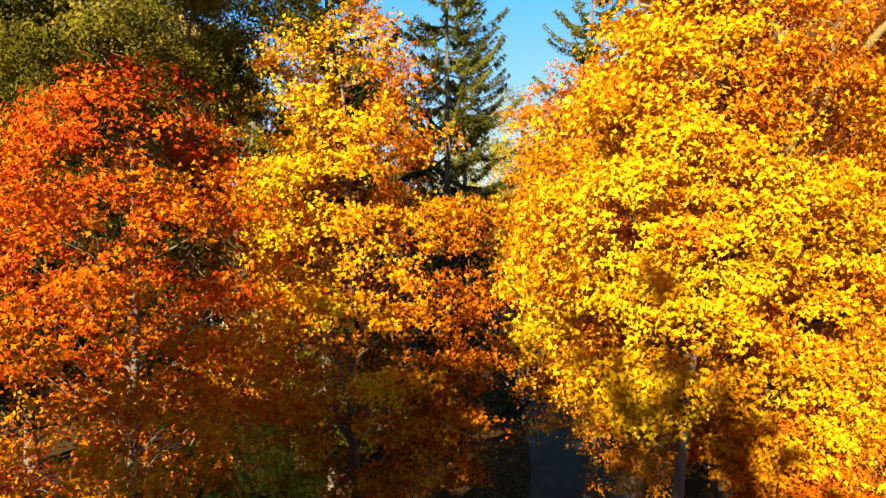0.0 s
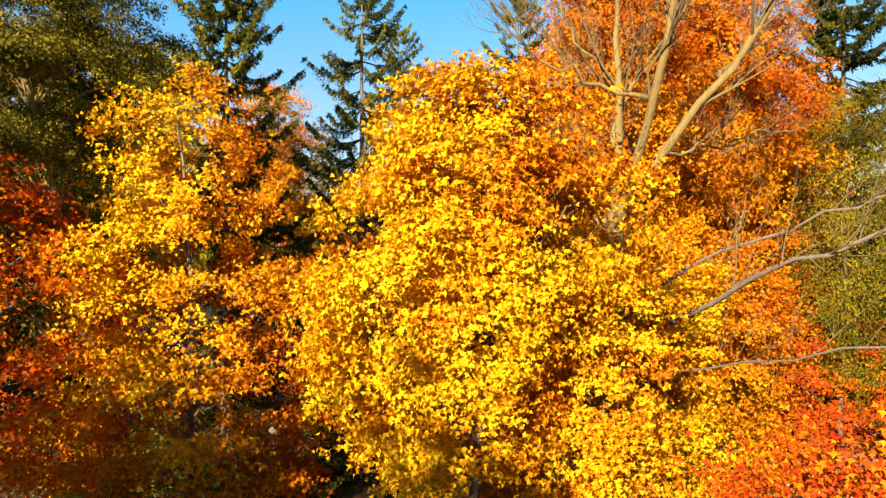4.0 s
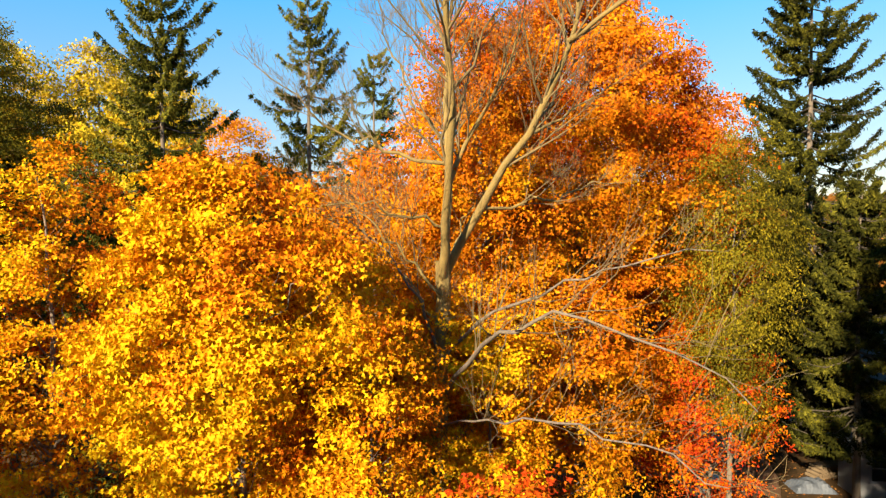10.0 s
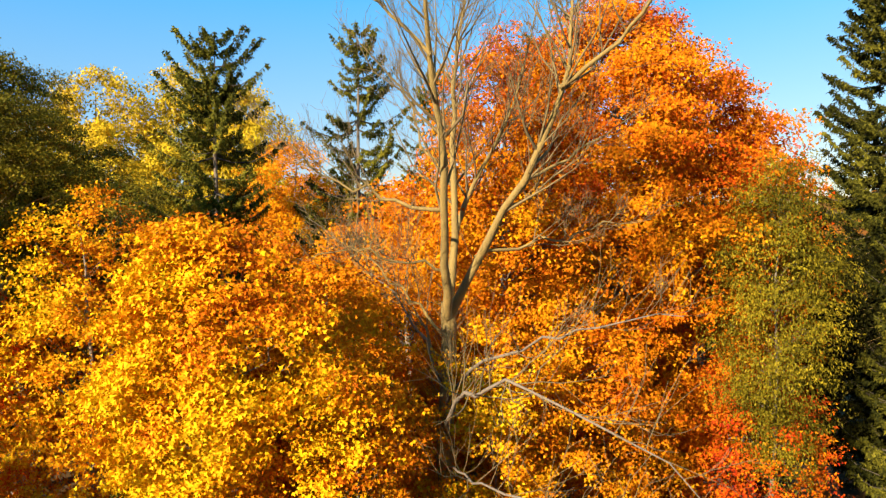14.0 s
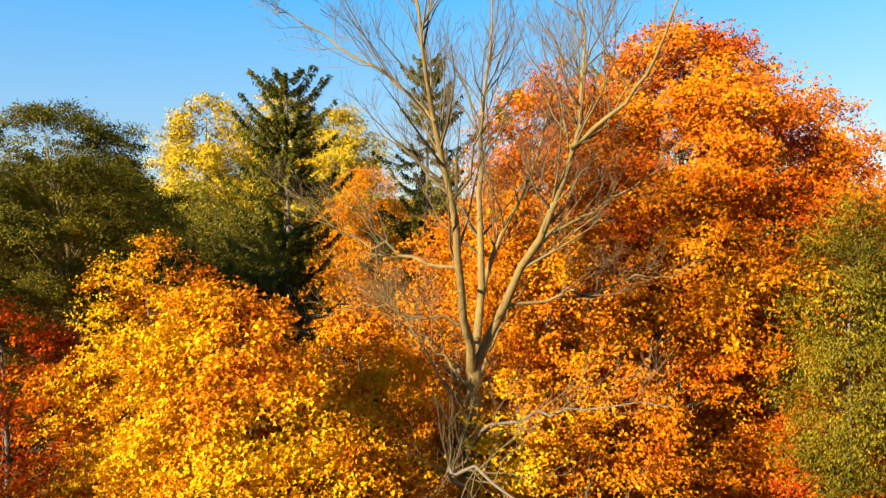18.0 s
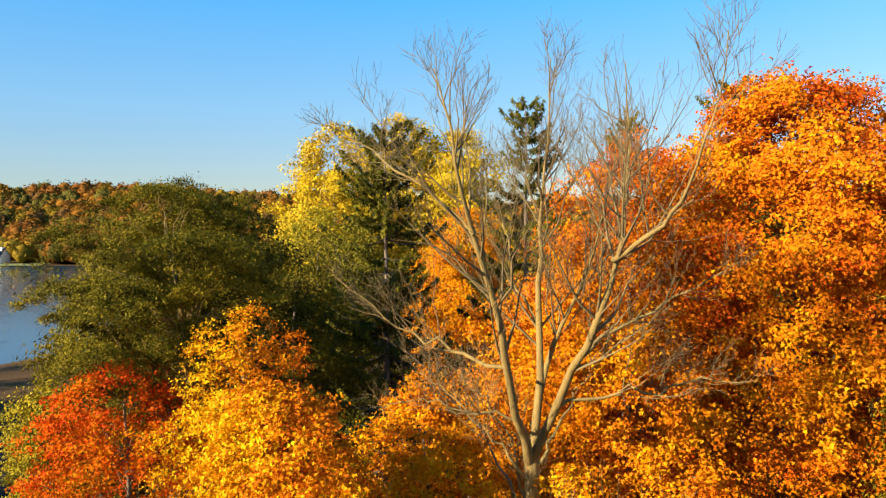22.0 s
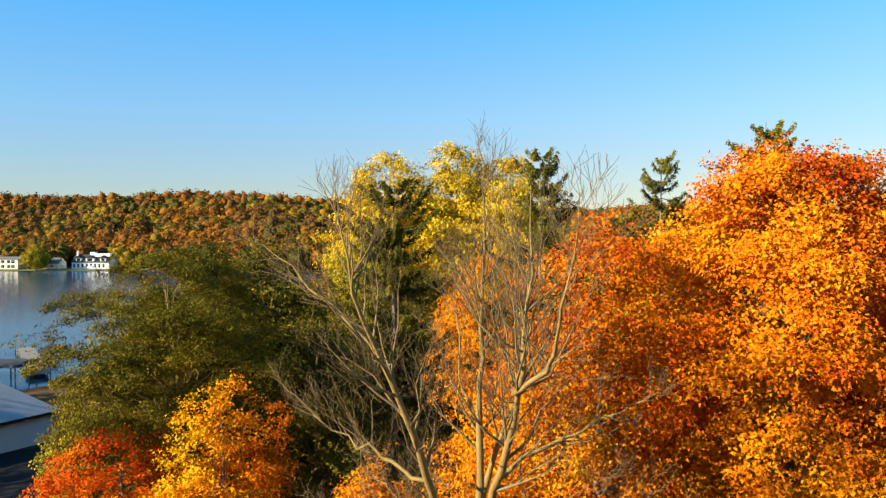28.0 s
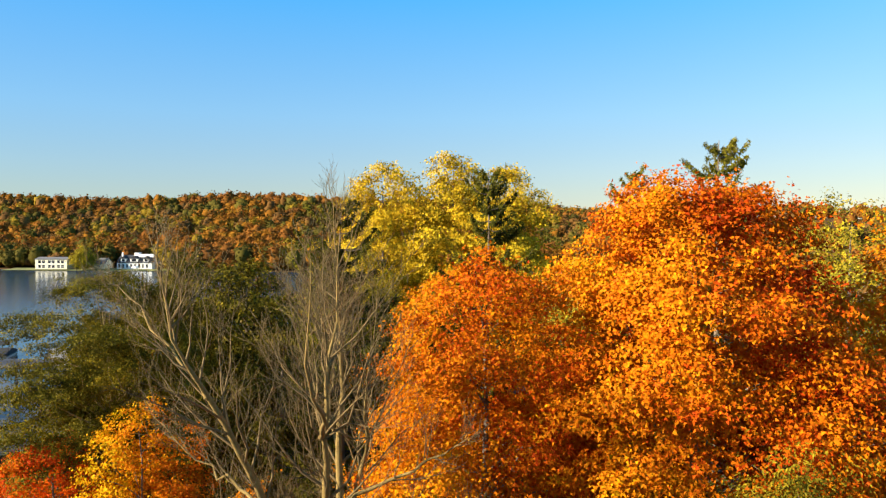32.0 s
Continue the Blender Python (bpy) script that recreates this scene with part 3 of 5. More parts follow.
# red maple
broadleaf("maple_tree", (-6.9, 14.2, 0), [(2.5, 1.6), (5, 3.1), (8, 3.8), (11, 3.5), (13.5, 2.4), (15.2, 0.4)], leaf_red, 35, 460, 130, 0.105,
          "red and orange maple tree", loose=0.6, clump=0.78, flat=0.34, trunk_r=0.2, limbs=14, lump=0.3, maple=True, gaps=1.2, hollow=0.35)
# low scarlet maple
broadleaf("maple_tree", (10.7, 8.0, 0), [(5.5, 1.2), (7.5, 2.6), (9.1, 2.7), (10.1, 1.5), (10.6, 0.4)], leaf_scarlet, 41, 230, 110, 0.10,
          "low scarlet maple tree", clump=0.6, flat=0.4, trunk_r=0.12, maple=True, limbs=8)
# young trees in the shade of the larger ones
broadleaf("maple_sapling", (8.0, 13.6, 0), [(2.5, 1.0), (4.5, 1.6), (6.4, 1.6), (8.0, 0.3)], leaf_rust, 43, 140, 150, 0.10, "young rust orange maple in the shade of the larger trees", clump=0.6, trunk_r=0.07, limbs=7)
broadleaf("maple_sapling", (-5.0, 10.6, 0), [(1.5, 0.8), (3.2, 1.7), (5.4, 1.5), (6.6, 0.2)], leaf_red, 45, 110, 150, 0.10, "young red maple below the red maple tree", clump=0.5, trunk_r=0.05, limbs=6)
broadleaf("maple_sapling", (-3.9, 12.2, 0), [(3.0, 0.5), (4.6, 1.1), (6.4, 1.2), (7.8, 0.3)], leaf_lime, 46, 90, 150, 0.10, "young yellow green maple below the larger maples", clump=0.5, trunk_r=0.05, limbs=6)
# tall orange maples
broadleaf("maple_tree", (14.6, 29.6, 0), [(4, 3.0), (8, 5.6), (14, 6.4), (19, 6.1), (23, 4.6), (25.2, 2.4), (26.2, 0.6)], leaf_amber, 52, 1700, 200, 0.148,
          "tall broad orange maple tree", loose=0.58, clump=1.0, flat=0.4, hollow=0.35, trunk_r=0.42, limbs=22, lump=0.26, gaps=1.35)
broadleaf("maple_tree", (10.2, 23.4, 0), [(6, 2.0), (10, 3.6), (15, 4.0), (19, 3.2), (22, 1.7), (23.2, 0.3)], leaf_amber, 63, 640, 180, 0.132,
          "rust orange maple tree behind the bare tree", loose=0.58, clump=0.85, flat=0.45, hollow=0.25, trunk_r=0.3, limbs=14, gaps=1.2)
broadleaf("maple_tree", (5.8, 25.5, 0), [(4, 2), (8, 3.0), (13, 3.1), (16.5, 2.2), (18.3, 0.3)], leaf_amber, 64, 360, 130, 0.155,
          "amber maple tree behind the yellow maple", clump=0.9, trunk_r=0.25)
broadleaf("maple_tree", (20.5, 37.5, 0), [(4, 3), (9, 5), (16, 5.2), (21, 3.6), (25, 0.6)], leaf_rust, 68, 460, 140, 0.19, "tall reddish orange maple tree", clump=1.1, trunk_r=0.35)
broadleaf("maple_tree", (19.5, 26.0, 0), [(3, 1.2), (5, 2.4), (8.5, 2.6), (11.3, 0.4)], leaf_scarlet, 65, 150, 160, 0.12, "small scarlet maple tree", clump=0.8, trunk_r=0.14)
broadleaf("maple_tree", (-5.2, 37.6, 0), [(8, 2.0), (13, 3.6), (18, 3.2), (20.5, 1.8), (21.6, 0.2)], leaf_orange, 66, 320, 150, 0.16, "rounded orange maple tree", clump=1.0, trunk_r=0.3)
broadleaf("maple_tree", (12.4, 20.6, 0), [(3.5, 1.2), (6, 2.6), (9, 3.0), (11.6, 2.2), (13.4, 0.4)], leaf_amber, 69, 240, 150, 0.13, "low golden orange maple behind the bare tree", clump=0.8, flat=0.4, trunk_r=0.15, limbs=9)
broadleaf("maple_tree", (9.4, 20.8, 0), [(4, 1.2), (6.5, 2.2), (9.5, 2.4), (12, 1.8), (13.6, 0.3)], leaf_rust, 70, 220, 150, 0.13, "low rust red maple close behind the bare tree", clump=0.7, flat=0.4, trunk_r=0.12, limbs=8)
broadleaf("maple_tree", (10.4, 17.7, 0), [(5, 0.8), (7.2, 1.6), (9.6, 1.8), (11.6, 1.5), (13.2, 0.3)], leaf_golden, 44, 190, 140, 0.105, "small golden orange maple beside the trunk of the bare tree", clump=0.6, flat=0.36, lump=0.4, trunk_r=0.09, maple=True, limbs=9)
# olive locust with a leaning trunk
broadleaf("locust_tree", (-3.6, 16.7, 0), [(11.0, 1.0), (13.2, 2.2), (15.4, 3.4), (17.5, 3.9), (19.8, 3.2), (21.2, 2.3), (21.9, 1.0)], leaf_locust, 71, 330, 620, 0.088,
          "olive green locust tree with a leaning trunk", clump=0.9, flat=0.22, trunk_r=0.27, lean=(-4.9, -0.3), sweep=1.5, aside=(-4.2, 0.1), bark_mat=bark_pale, limbs=26, lump=0.5)
broadleaf("shrub_tree", (-18.0, 16.9, 0), [(4.5, 1.0), (7, 2.0), (9.5, 2.2), (11.4, 1.4), (12.4, 0.3)], leaf_lime, 72, 170, 130, 0.16, "small yellow green tree beside the parking lot", clump=0.7, trunk_r=0.12)
# olive and yellow green trees
broadleaf("willow_tree", (20.0, 24.2, 0), [(7.0, 0.7), (9.5, 1.3), (12.5, 1.6), (15.5, 1.5), (17.4, 0.9), (18.4, 0.3)], leaf_yellowgreen, 81, 230, 190, 0.125, "yellow green willow tree", clump=1.0, flat=0.5, trunk_r=0.13, slim=True, droop=1.2)
broadleaf("willow_tree", (26.8, 39.6, 0), [(4, 2.0), (8, 3.6), (13, 3.4), (17, 0.6)], leaf_shaded, 82, 230, 140, 0.22, "olive green willow tree with thick pale trunk", clump=1.3, flat=0.7, trunk_r=0.42,
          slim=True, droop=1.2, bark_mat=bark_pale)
for k, (x, y, top, r, mat, lab) in enumerate((
        (-20, 41, 20.5, 5.5, leaf_olive, "olive green tree behind the locust"), (-14, 30, 18, 4.5, leaf_olive, "dull olive tree with thin leaves"), (-25, 33, 21.5, 6, leaf_moss, "olive brown tree by the shore"), (-33, 32, 21, 6, leaf_olive, "olive tree by the shore"), (-22, 27, 21.5, 5.5, leaf_moss, "olive brown tree by the shore"), (-17, 21, 20.5, 4.5, leaf_olive, "olive tree beside the parking lot"), (-19.5, 30.5, 21.5, 5, leaf_moss, "olive brown tree by the shore"),
        (9, 76, 27, 9, leaf_lime, "broad pale yellow green tree"), (20, 84, 27, 9, leaf_lime, "broad pale yellow green tree"), (-12, 66, 21, 7, leaf_lime, "yellow green tree behind the spruces"),
        (-30, 48, 22, 6, leaf_lime, "yellow green tree near the lake"), (-44, 50, 17, 6, leaf_olive, "olive tree near the lake"), (-38, 36, 13, 4.5, leaf_olive, "olive tree near the lake"),
        (-60, 70, 16, 6, leaf_rust, "brown tree at the lake shore"), (-62, 92, 17, 7, leaf_olive, "olive tree at the lake shore"), (-18, 88, 22, 8, leaf_orange, "orange tree beyond the spruces"))):
    broadleaf("tree", (x, y, 0), [(top * 0.22, r * 0.5), (top * 0.4, r * 0.95), (top * 0.65, r), (top * 0.88, r * 0.6), (top, r * 0.1)], mat, 90 + k, 240, 130, 0.27, lab, clump=0.24 * r, flat=0.5,
              trunk_r=0.3, slim=mat is leaf_olive, limbs=8)
for k, (x, y, top, r) in enumerate(((-35.6, 57.0, 32.0, 6.2), (-29.4, 62.5, 33.6, 6.4), (-24.0, 65.5, 32.6, 5.4))):
    broadleaf("poplar_tree", (x, y, 0), [(8, 3.5), (14, r), (22, r * 0.95), (27, r * 0.75), (30.5, r * 0.42), (top, 0.4)], leaf_gold, 120 + k, 420, 150, 0.30, "tall golden yellow poplar tree", clump=1.4,
              flat=0.5, trunk_r=0.4, lump=0.5)
# spruces
spruce("spruce_tree", (-5.0, 28.3, 0), 25.7, 4.4, 201, "dark green spruce tree with ragged boughs", power=0.36, whorls=46, sparse=0.95, fine=1.25)
spruce("spruce_tree", (0.2, 35.0, 0), 27.6, 6.0, 202, "tall spruce tree with drooping boughs", power=0.58, sparse=0.9)
spruce("spruce_tree", (1.6, 49.0, 0), 28.4, 5.4, 203, "tall thin spruce tree", sparse=0.85, power=0.5, whorls=38)
spruce("spruce_tree", (10.0, 43.7, 0), 29.3, 6.2, 204, "tall spruce tree standing over the maples", sparse=0.9, power=0.5, whorls=42)
spruce("spruce_tree", (31.4, 42.2, 0), 33.5, 7.4, 205, "large dense spruce tree beside the house", whorls=60, power=0.6, fine=1.0, blade=0.21, leaf_mat=needle_shaded)
spruce("spruce_tree", (29.6, 33.0, 0), 17.0, 4.2, 206, "dark spruce tree in front of the house", power=0.4, whorls=34, low=4.0, fine=0.9, blade=0.24, leaf_mat=needle_shaded)
# unseen trees, added mostly behind the starting point, which shade the lower crowns
for k, (x, y, top, r) in enumerate(((-12.7, -9.2, 20.9, 2.2), (-14.6, -10.5, 20.4, 3.4), (-22, -8, 14, 5.0), (-9.4, -14.0, 21.2, 3.8), (3, -15, 19, 4.8), (13, -16, 19, 5), (-31, -6, 17, 5.5), (24, -15, 21, 5.5),
                                    (38, 25, 23, 6), (46, 30, 22, 6), (44, 16, 20, 6), (35, 12, 19, 5.0))):
    broadleaf("maple_tree", (x, y, 0), [(1.5, r * 0.6), (top * 0.3, r), (top * 0.6, r), (top * 0.85, r * 0.65), (top, r * 0.15)], leaf_orange, 150 + k, 130, 26, 0.86, "unseen orange maple tree added to cast shade",
              clump=1.2, flat=0.7, trunk_r=0.3, limbs=6, thin=False, group="maples along the lane")

# spruces added out of view to keep the sun off the house corner
for k, (x, y, top, r) in enumerate(((25.2, 15.4, 18, 2.5), (28.8, 17.2, 21, 3.0), (32.5, 22, 23, 4.0), (8.2, -12.5, 35, 3.4), (13.0, -10.0, 33, 3.4))):
    spruce("spruce_tree", (x, y, 0), top, r, 220 + k, "unseen dense spruce tree added to shade the house corner", whorls=24, power=0.45, blade=0.5, fine=0.5, group="spruces beside the house path")

# added outside the view so that its shadow falls on the porch
broadleaf("maple_tree", (22.1, 13.6, 0), [(2, 0.8), (5, 1.2), (8, 1.3), (12, 1.3), (13.4, 1.0)], leaf_shaded, 168, 130, 70, 0.28, "unseen slim tree added to shade the porch", clump=0.4, flat=0.7, lump=0.08,
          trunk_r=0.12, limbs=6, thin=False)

# ---- the bare tree ----
def bare_tree():
    rng = np.random.default_rng(77)
    tree = tagged(new("bare_tree", None), "tall leafless ash tree with forked tan stems", "tree")
    tree.location = (9.0, 17.6, 0)
    o = np.array([9.0, 17.6, 0])
    stems = [
        ("trunk", [(9, 17.6, -0.2), (9, 17.6, 4), (8.95, 17.65, 9), (9.05, 17.6, 13.6)], 0.32, 0.24),
        ("stem", [(9, 17.5, 13.1), (9.2, 16.5, 14.5), (9.3, 15.7, 15.8), (9.4, 14.9, 17.4), (9.5, 14.2, 18.8), (9.4, 13.5, 20.1), (9.5, 12.8, 21.3), (9.3, 12.6, 22.5), (9.0, 12.5, 23.7)], 0.165, 0.008),
        ("stem", [(9.05, 17.65, 13.2), (9.2, 17.9, 15.6), (9.2, 17.8, 17.2), (9.2, 17.9, 18.8), (9.1, 17.9, 20.4), (9.4, 17.7, 22), (9.7, 17.4, 23.4), (9.8, 17.2, 24.8)], 0.14, 0.008),
        ("stem", [(9.1, 17.8, 14.0), (9.25, 18.4, 16.2), (9.7, 18.3, 17.3), (10.3, 18, 18.2), (11, 17.4, 19.2), (11.5, 17.2, 20.8), (11.7, 17.2, 22.6)], 0.105, 0.008),
        ("stem", [(9.05, 17.6, 13.1), (10.2, 17.0, 15.2), (11.4, 15.9, 16.9), (12.1, 15.2, 18.2), (12.5, 14.9, 19.5), (12.7, 15.0, 20.8), (12.7, 15.2, 22.1), (12.5, 15.4, 24.0)], 0.155, 0.008),
        ("stem", [(11.3, 16.0, 16.8), (11.8, 17.0, 17.4), (12.6, 17.8, 17.9), (13.5, 17.9, 18.4), (14.6, 17.6, 19.2)], 0.07, 0.008),
        ("stem", [(12.4, 14.95, 19.3), (13.5, 14.3, 20), (14.4, 13.4, 20.7), (14.9, 12.9, 21.8), (15.2, 12.8, 23.6)], 0.07, 0.008),
        ("stem", [(9.4, 13.6, 19.9), (8.5, 13.3, 20.9), (7.2, 13.0, 21.7), (6.2, 12.8, 22.4), (5.6, 12.6, 22.7)], 0.048, 0.008),
        ("limb", [(9.25, 15.6, 16.3), (8.1, 15.4, 16.5), (7.1, 15.2, 16.7), (6.3, 14.8, 17.2), (5.4, 14.4, 17.9), (4.6, 14.0, 18.6)], 0.065, 0.008),
        ("limb", [(9.2, 16.5, 14.6), (8.0, 15.6, 15.0), (6.9, 14.8, 15.2), (5.8, 14.2, 15.0)], 0.05, 0.008),
        ("limb", [(9.0, 17.4, 12.6), (7.9, 17.0, 14.0), (6.8, 16.6, 15.0), (5.6, 16.4, 15.6)], 0.05, 0.008),
        ("limb", [(10.0, 17.1, 14.9), (11.2, 18.2, 15.3), (12.1, 18.5, 15.5), (13.6, 18.6, 15.9), (15, 18.6, 16.1)], 0.06, 0.010),
        ("limb", [(9.05, 17.45, 9.6), (9.6, 14.5, 11.0), (10.4, 11.8, 12.3), (10.9, 10.6, 12.7), (11.8, 9.8, 13.0), (13.4, 9.2, 12.6), (14.7, 9.0, 11.6)], 0.075, 0.008),
        ("limb", [(9.05, 17.45, 10.5), (10.3, 14.8, 12.2), (11.8, 13, 13.3), (13.2, 12, 13.9), (14.8, 11.4, 14.1)], 0.06, 0.010),
        ("limb", [(9.05, 17.45, 8.6), (10, 13.5, 10), (11.3, 9.9, 11.3), (12.8, 9.0, 11.0), (14.2, 8.8, 10.4)], 0.034, 0.010),
        ("limb", [(9.05, 17.7, 8.0), (10.8, 21.0, 8.0), (12.8, 24.4, 8.6), (13.8, 25.4, 10.0), (14.7, 26.0, 11.7), (14.9, 26.2, 13.4), (14.9, 26.4, 14.4)], 0.10, 0.03),
        ("limb", [(9.0, 17.5, 10.8), (8.4, 17.4, 12.6), (6.8, 17.2, 14.6), (4.8, 16.8, 16.2)], 0.06, 0.009),
        ("limb", [(9.0, 17.6, 11.6), (7.8, 18.6, 13.0), (6.4, 19.6, 14.0), (4.6, 20.0, 15.0)], 0.06, 0.009),
        ("limb", [(9.2, 17.8, 17.0), (8.0, 18.4, 18.6), (7.2, 19.0, 20.4), (6.8, 19.4, 22.0)], 0.05, 0.008),
        ("limb", [(9.0, 18.3, 12.8), (9.5, 19.6, 14.6), (10.5, 20.4, 16.5)], 0.06, 0.010)]
    tv, tf = [], []

    def sprout(way, r0, level):
        k = len(way)
        ln = np.linalg.norm(np.diff(way, axis=0), axis=1).sum()
        count = int({0: 7.0, 1: 4.2, 2: 2.1}[level] * (0.6 + ln * {0: 0.28, 1: 0.55, 2: 0.9}[level]))
        for _ in range(count):
            s = rng.uniform(0.22, 1.0) * (k - 1)
            i = min(int(s), k - 2)
            p = way[i] + (way[i + 1] - way[i]) * (s - i)
            t = unit(way[i + 1] - way[i])
            d = unit(t * 0.85 + unit(rng.normal(0, 1, 3)) * 0.8 + np.array([0, 0, 0.28]))
            L = ln * (1.15 - s / (k - 1)) * rng.uniform(0.25, 0.5) + 0.25
            L = min(L, {0: 3.0, 1: 1.6, 2: 0.8}[level], max(0.6, 26.5 - p[2]))
            r = max(0.005, r0 * (1 - 0.8 * s / (k - 1)) * 0.42)
            r = min(r, {0: 0.045, 1: 0.018, 2: 0.008}[level])
            n = 5 if level < 2 else 4
            sub = p + np.linspace(0, 1, n)[:, None] * d * L
            sub[1:] += rng.normal(0, 0.055 * L, (n - 1, 3)).cumsum(0) * 0.7
            sub[1:, 2] += np.linspace(0, 1, n)[1:] ** 2 * 0.14 * L
            tube(sub, np.linspace(r, 0.0035, n), 5 if level == 0 else 3, tv, tf)
            if level < 2:
                sprout(sub, r, level + 1)
    for name, pts, r0, r1 in stems:
        p = np.array(pts, float) - o
        m = 14
        s = np.linspace(0, len(p) - 1, m)
        way = np.stack([np.interp(s, np.arange(len(p)), p[:, i]) for i in range(3)], 1)
        way[1:-1] = (way[:-2] + 2 * way[1:-1] + way[2:]) / 4
        way[1:-1] += rng.normal(0, 0.075 if name == "limb" else 0.03, (m - 2, 3))
        q = np.linspace(0, 1, m)[:, None]
        if name != "trunk":
            way += np.sin(q * rng.uniform(7, 12, 3) + rng.uniform(0, 6, 3)) * q * (1.1 - q) * 0.22
        v, f = [], []
        tube(way, (r0 + (r1 - r0) * np.linspace(0, 1, m) ** 0.85) * rng.uniform(0.9, 1.12, m), 9, v, f)
        child(name, mesh_of(name, v, f, bark if name == "limb" and pts[0][2] < 11 else bark_pale, True), tree)
        if name != "trunk":
            # the low limbs that reach over the drive are sparser
            sprout(way, r0, 1 if pts[0][2] < 11 and pts[-1][0] > 13 else 0)
        else:
            [sprout(way[3:], 0.07, 1) for _ in range(3)]
    child("twigwork", mesh_of("twigwork", tv, tf, twig_bark, True), tree, kind="stuff")


bare_tree()


# ---- ground works ----
for dull in (asphalt, soil, gravel, litter_mat):
    dull.node_tree.nodes["Principled BSDF"].inputs["Specular IOR Level"].default_value = 0.08
siding_white = surface("white painted siding", [(0.66, 0.65, 0.62), (0.76, 0.75, 0.72), (0.82, 0.81, 0.78)], 0.6, 0.6, 0.15, 10)
# very dark grey: carries the deep shade on the house wall
siding_grey_shaded = surface("grey painted siding", [(0.045, 0.045, 0.046), (0.065, 0.065, 0.066), (0.085, 0.085, 0.084)], 0.5, 0.65, 0.15, 10)
siding_cream = surface("cream painted siding", [(0.62, 0.55, 0.38), (0.72, 0.65, 0.46), (0.78, 0.72, 0.54)], 0.5, 0.6, 0.15, 10)
siding_pale = surface("pale grey painted siding", [(0.36, 0.37, 0.38), (0.44, 0.45, 0.46), (0.50, 0.51, 0.51)], 0.5, 0.65, 0.15, 10)
# both roof greys are darkened for the shade over house and porch
shingle_grey = surface("weathered grey shingles", [(0.07, 0.07, 0.073), (0.10, 0.10, 0.103), (0.14, 0.14, 0.14)], 0.4, 0.9, 0.5, 24)
shingle_pale = surface("grey metal roof darkened for shade", [(0.10, 0.10, 0.105), (0.14, 0.14, 0.145), (0.18, 0.18, 0.185)], 0.3, 0.5, 0.1, 12)
shingle_brown = surface("brown shingles", [(0.10, 0.06, 0.04), (0.16, 0.10, 0.06), (0.22, 0.14, 0.08)], 0.5, 0.9, 0.5, 24)
slate = surface("dark slate roof", [(0.022, 0.024, 0.028), (0.038, 0.040, 0.045), (0.055, 0.058, 0.063)], 0.5, 0.8, 0.3, 20)
slate.node_tree.nodes["Principled BSDF"].inputs["Specular IOR Level"].default_value = 0.1
trim_white = surface("white trim paint", [(0.70, 0.70, 0.68), (0.80, 0.80, 0.78)], 1.5, 0.5, 0.05, 10)
glass = surface("dark window glass", [(0.012, 0.014, 0.018), (0.02, 0.022, 0.026)], 0.8, 0.06, 0.0, 5)
paint_black = surface("black car paint", [(0.008, 0.008, 0.009), (0.014, 0.014, 0.016)], 0.8, 0.22, 0.0, 5)
paint_grey = surface("grey car paint", [(0.16, 0.165, 0.17), (0.22, 0.225, 0.23)], 0.8, 0.28, 0.0, 5, 0.4)
paint_cream = surface("cream vehicle paint", [(0.60, 0.52, 0.36), (0.70, 0.62, 0.44)], 0.7, 0.4, 0.0, 5)
rubber = surface("black rubber", [(0.012, 0.012, 0.012), (0.025, 0.025, 0.025)], 4, 0.85, 0.2, 8)
chrome = surface("brushed metal", [(0.50, 0.50, 0.50), (0.62, 0.62, 0.62)], 3, 0.3, 0.0, 8, 1.0)
wood_grey = surface("weathered grey wood", [(0.10, 0.09, 0.08), (0.17, 0.155, 0.135), (0.24, 0.215, 0.185)], 1.2, 0.9, 0.4, 12, stretch=(1, 6, 6))
# firewood and tarpaulin: colours darkened, since no shade reaches them
log_end = surface("cut firewood", [(0.09, 0.055, 0.028), (0.15, 0.10, 0.05), (0.20, 0.145, 0.08)], 3, 0.9, 0.4, 8)
canvas_blue_shaded = surface("grey blue tarpaulin", [(0.05, 0.06, 0.075), (0.08, 0.09, 0.105), (0.11, 0.12, 0.135)], 0.9, 0.6, 0.4, 6)
canvas_navy = surface("navy canvas", [(0.010, 0.013, 0.022), (0.018, 0.022, 0.034)], 1.5, 0.8, 0.2, 8)
lamp_red = surface("red lamp lens", [(0.25, 0.012, 0.01), (0.32, 0.02, 0.015)], 3, 0.2, 0.0, 6)
lamp_clear = surface("clear lamp lens", [(0.55, 0.55, 0.55), (0.7, 0.7, 0.7)], 3, 0.12, 0.0, 6)
grass_green = surface("mown lakeside lawn", [(0.07, 0.085, 0.02), (0.12, 0.13, 0.03), (0.17, 0.17, 0.04)], 0.08, 0.95, 0.4, 30)


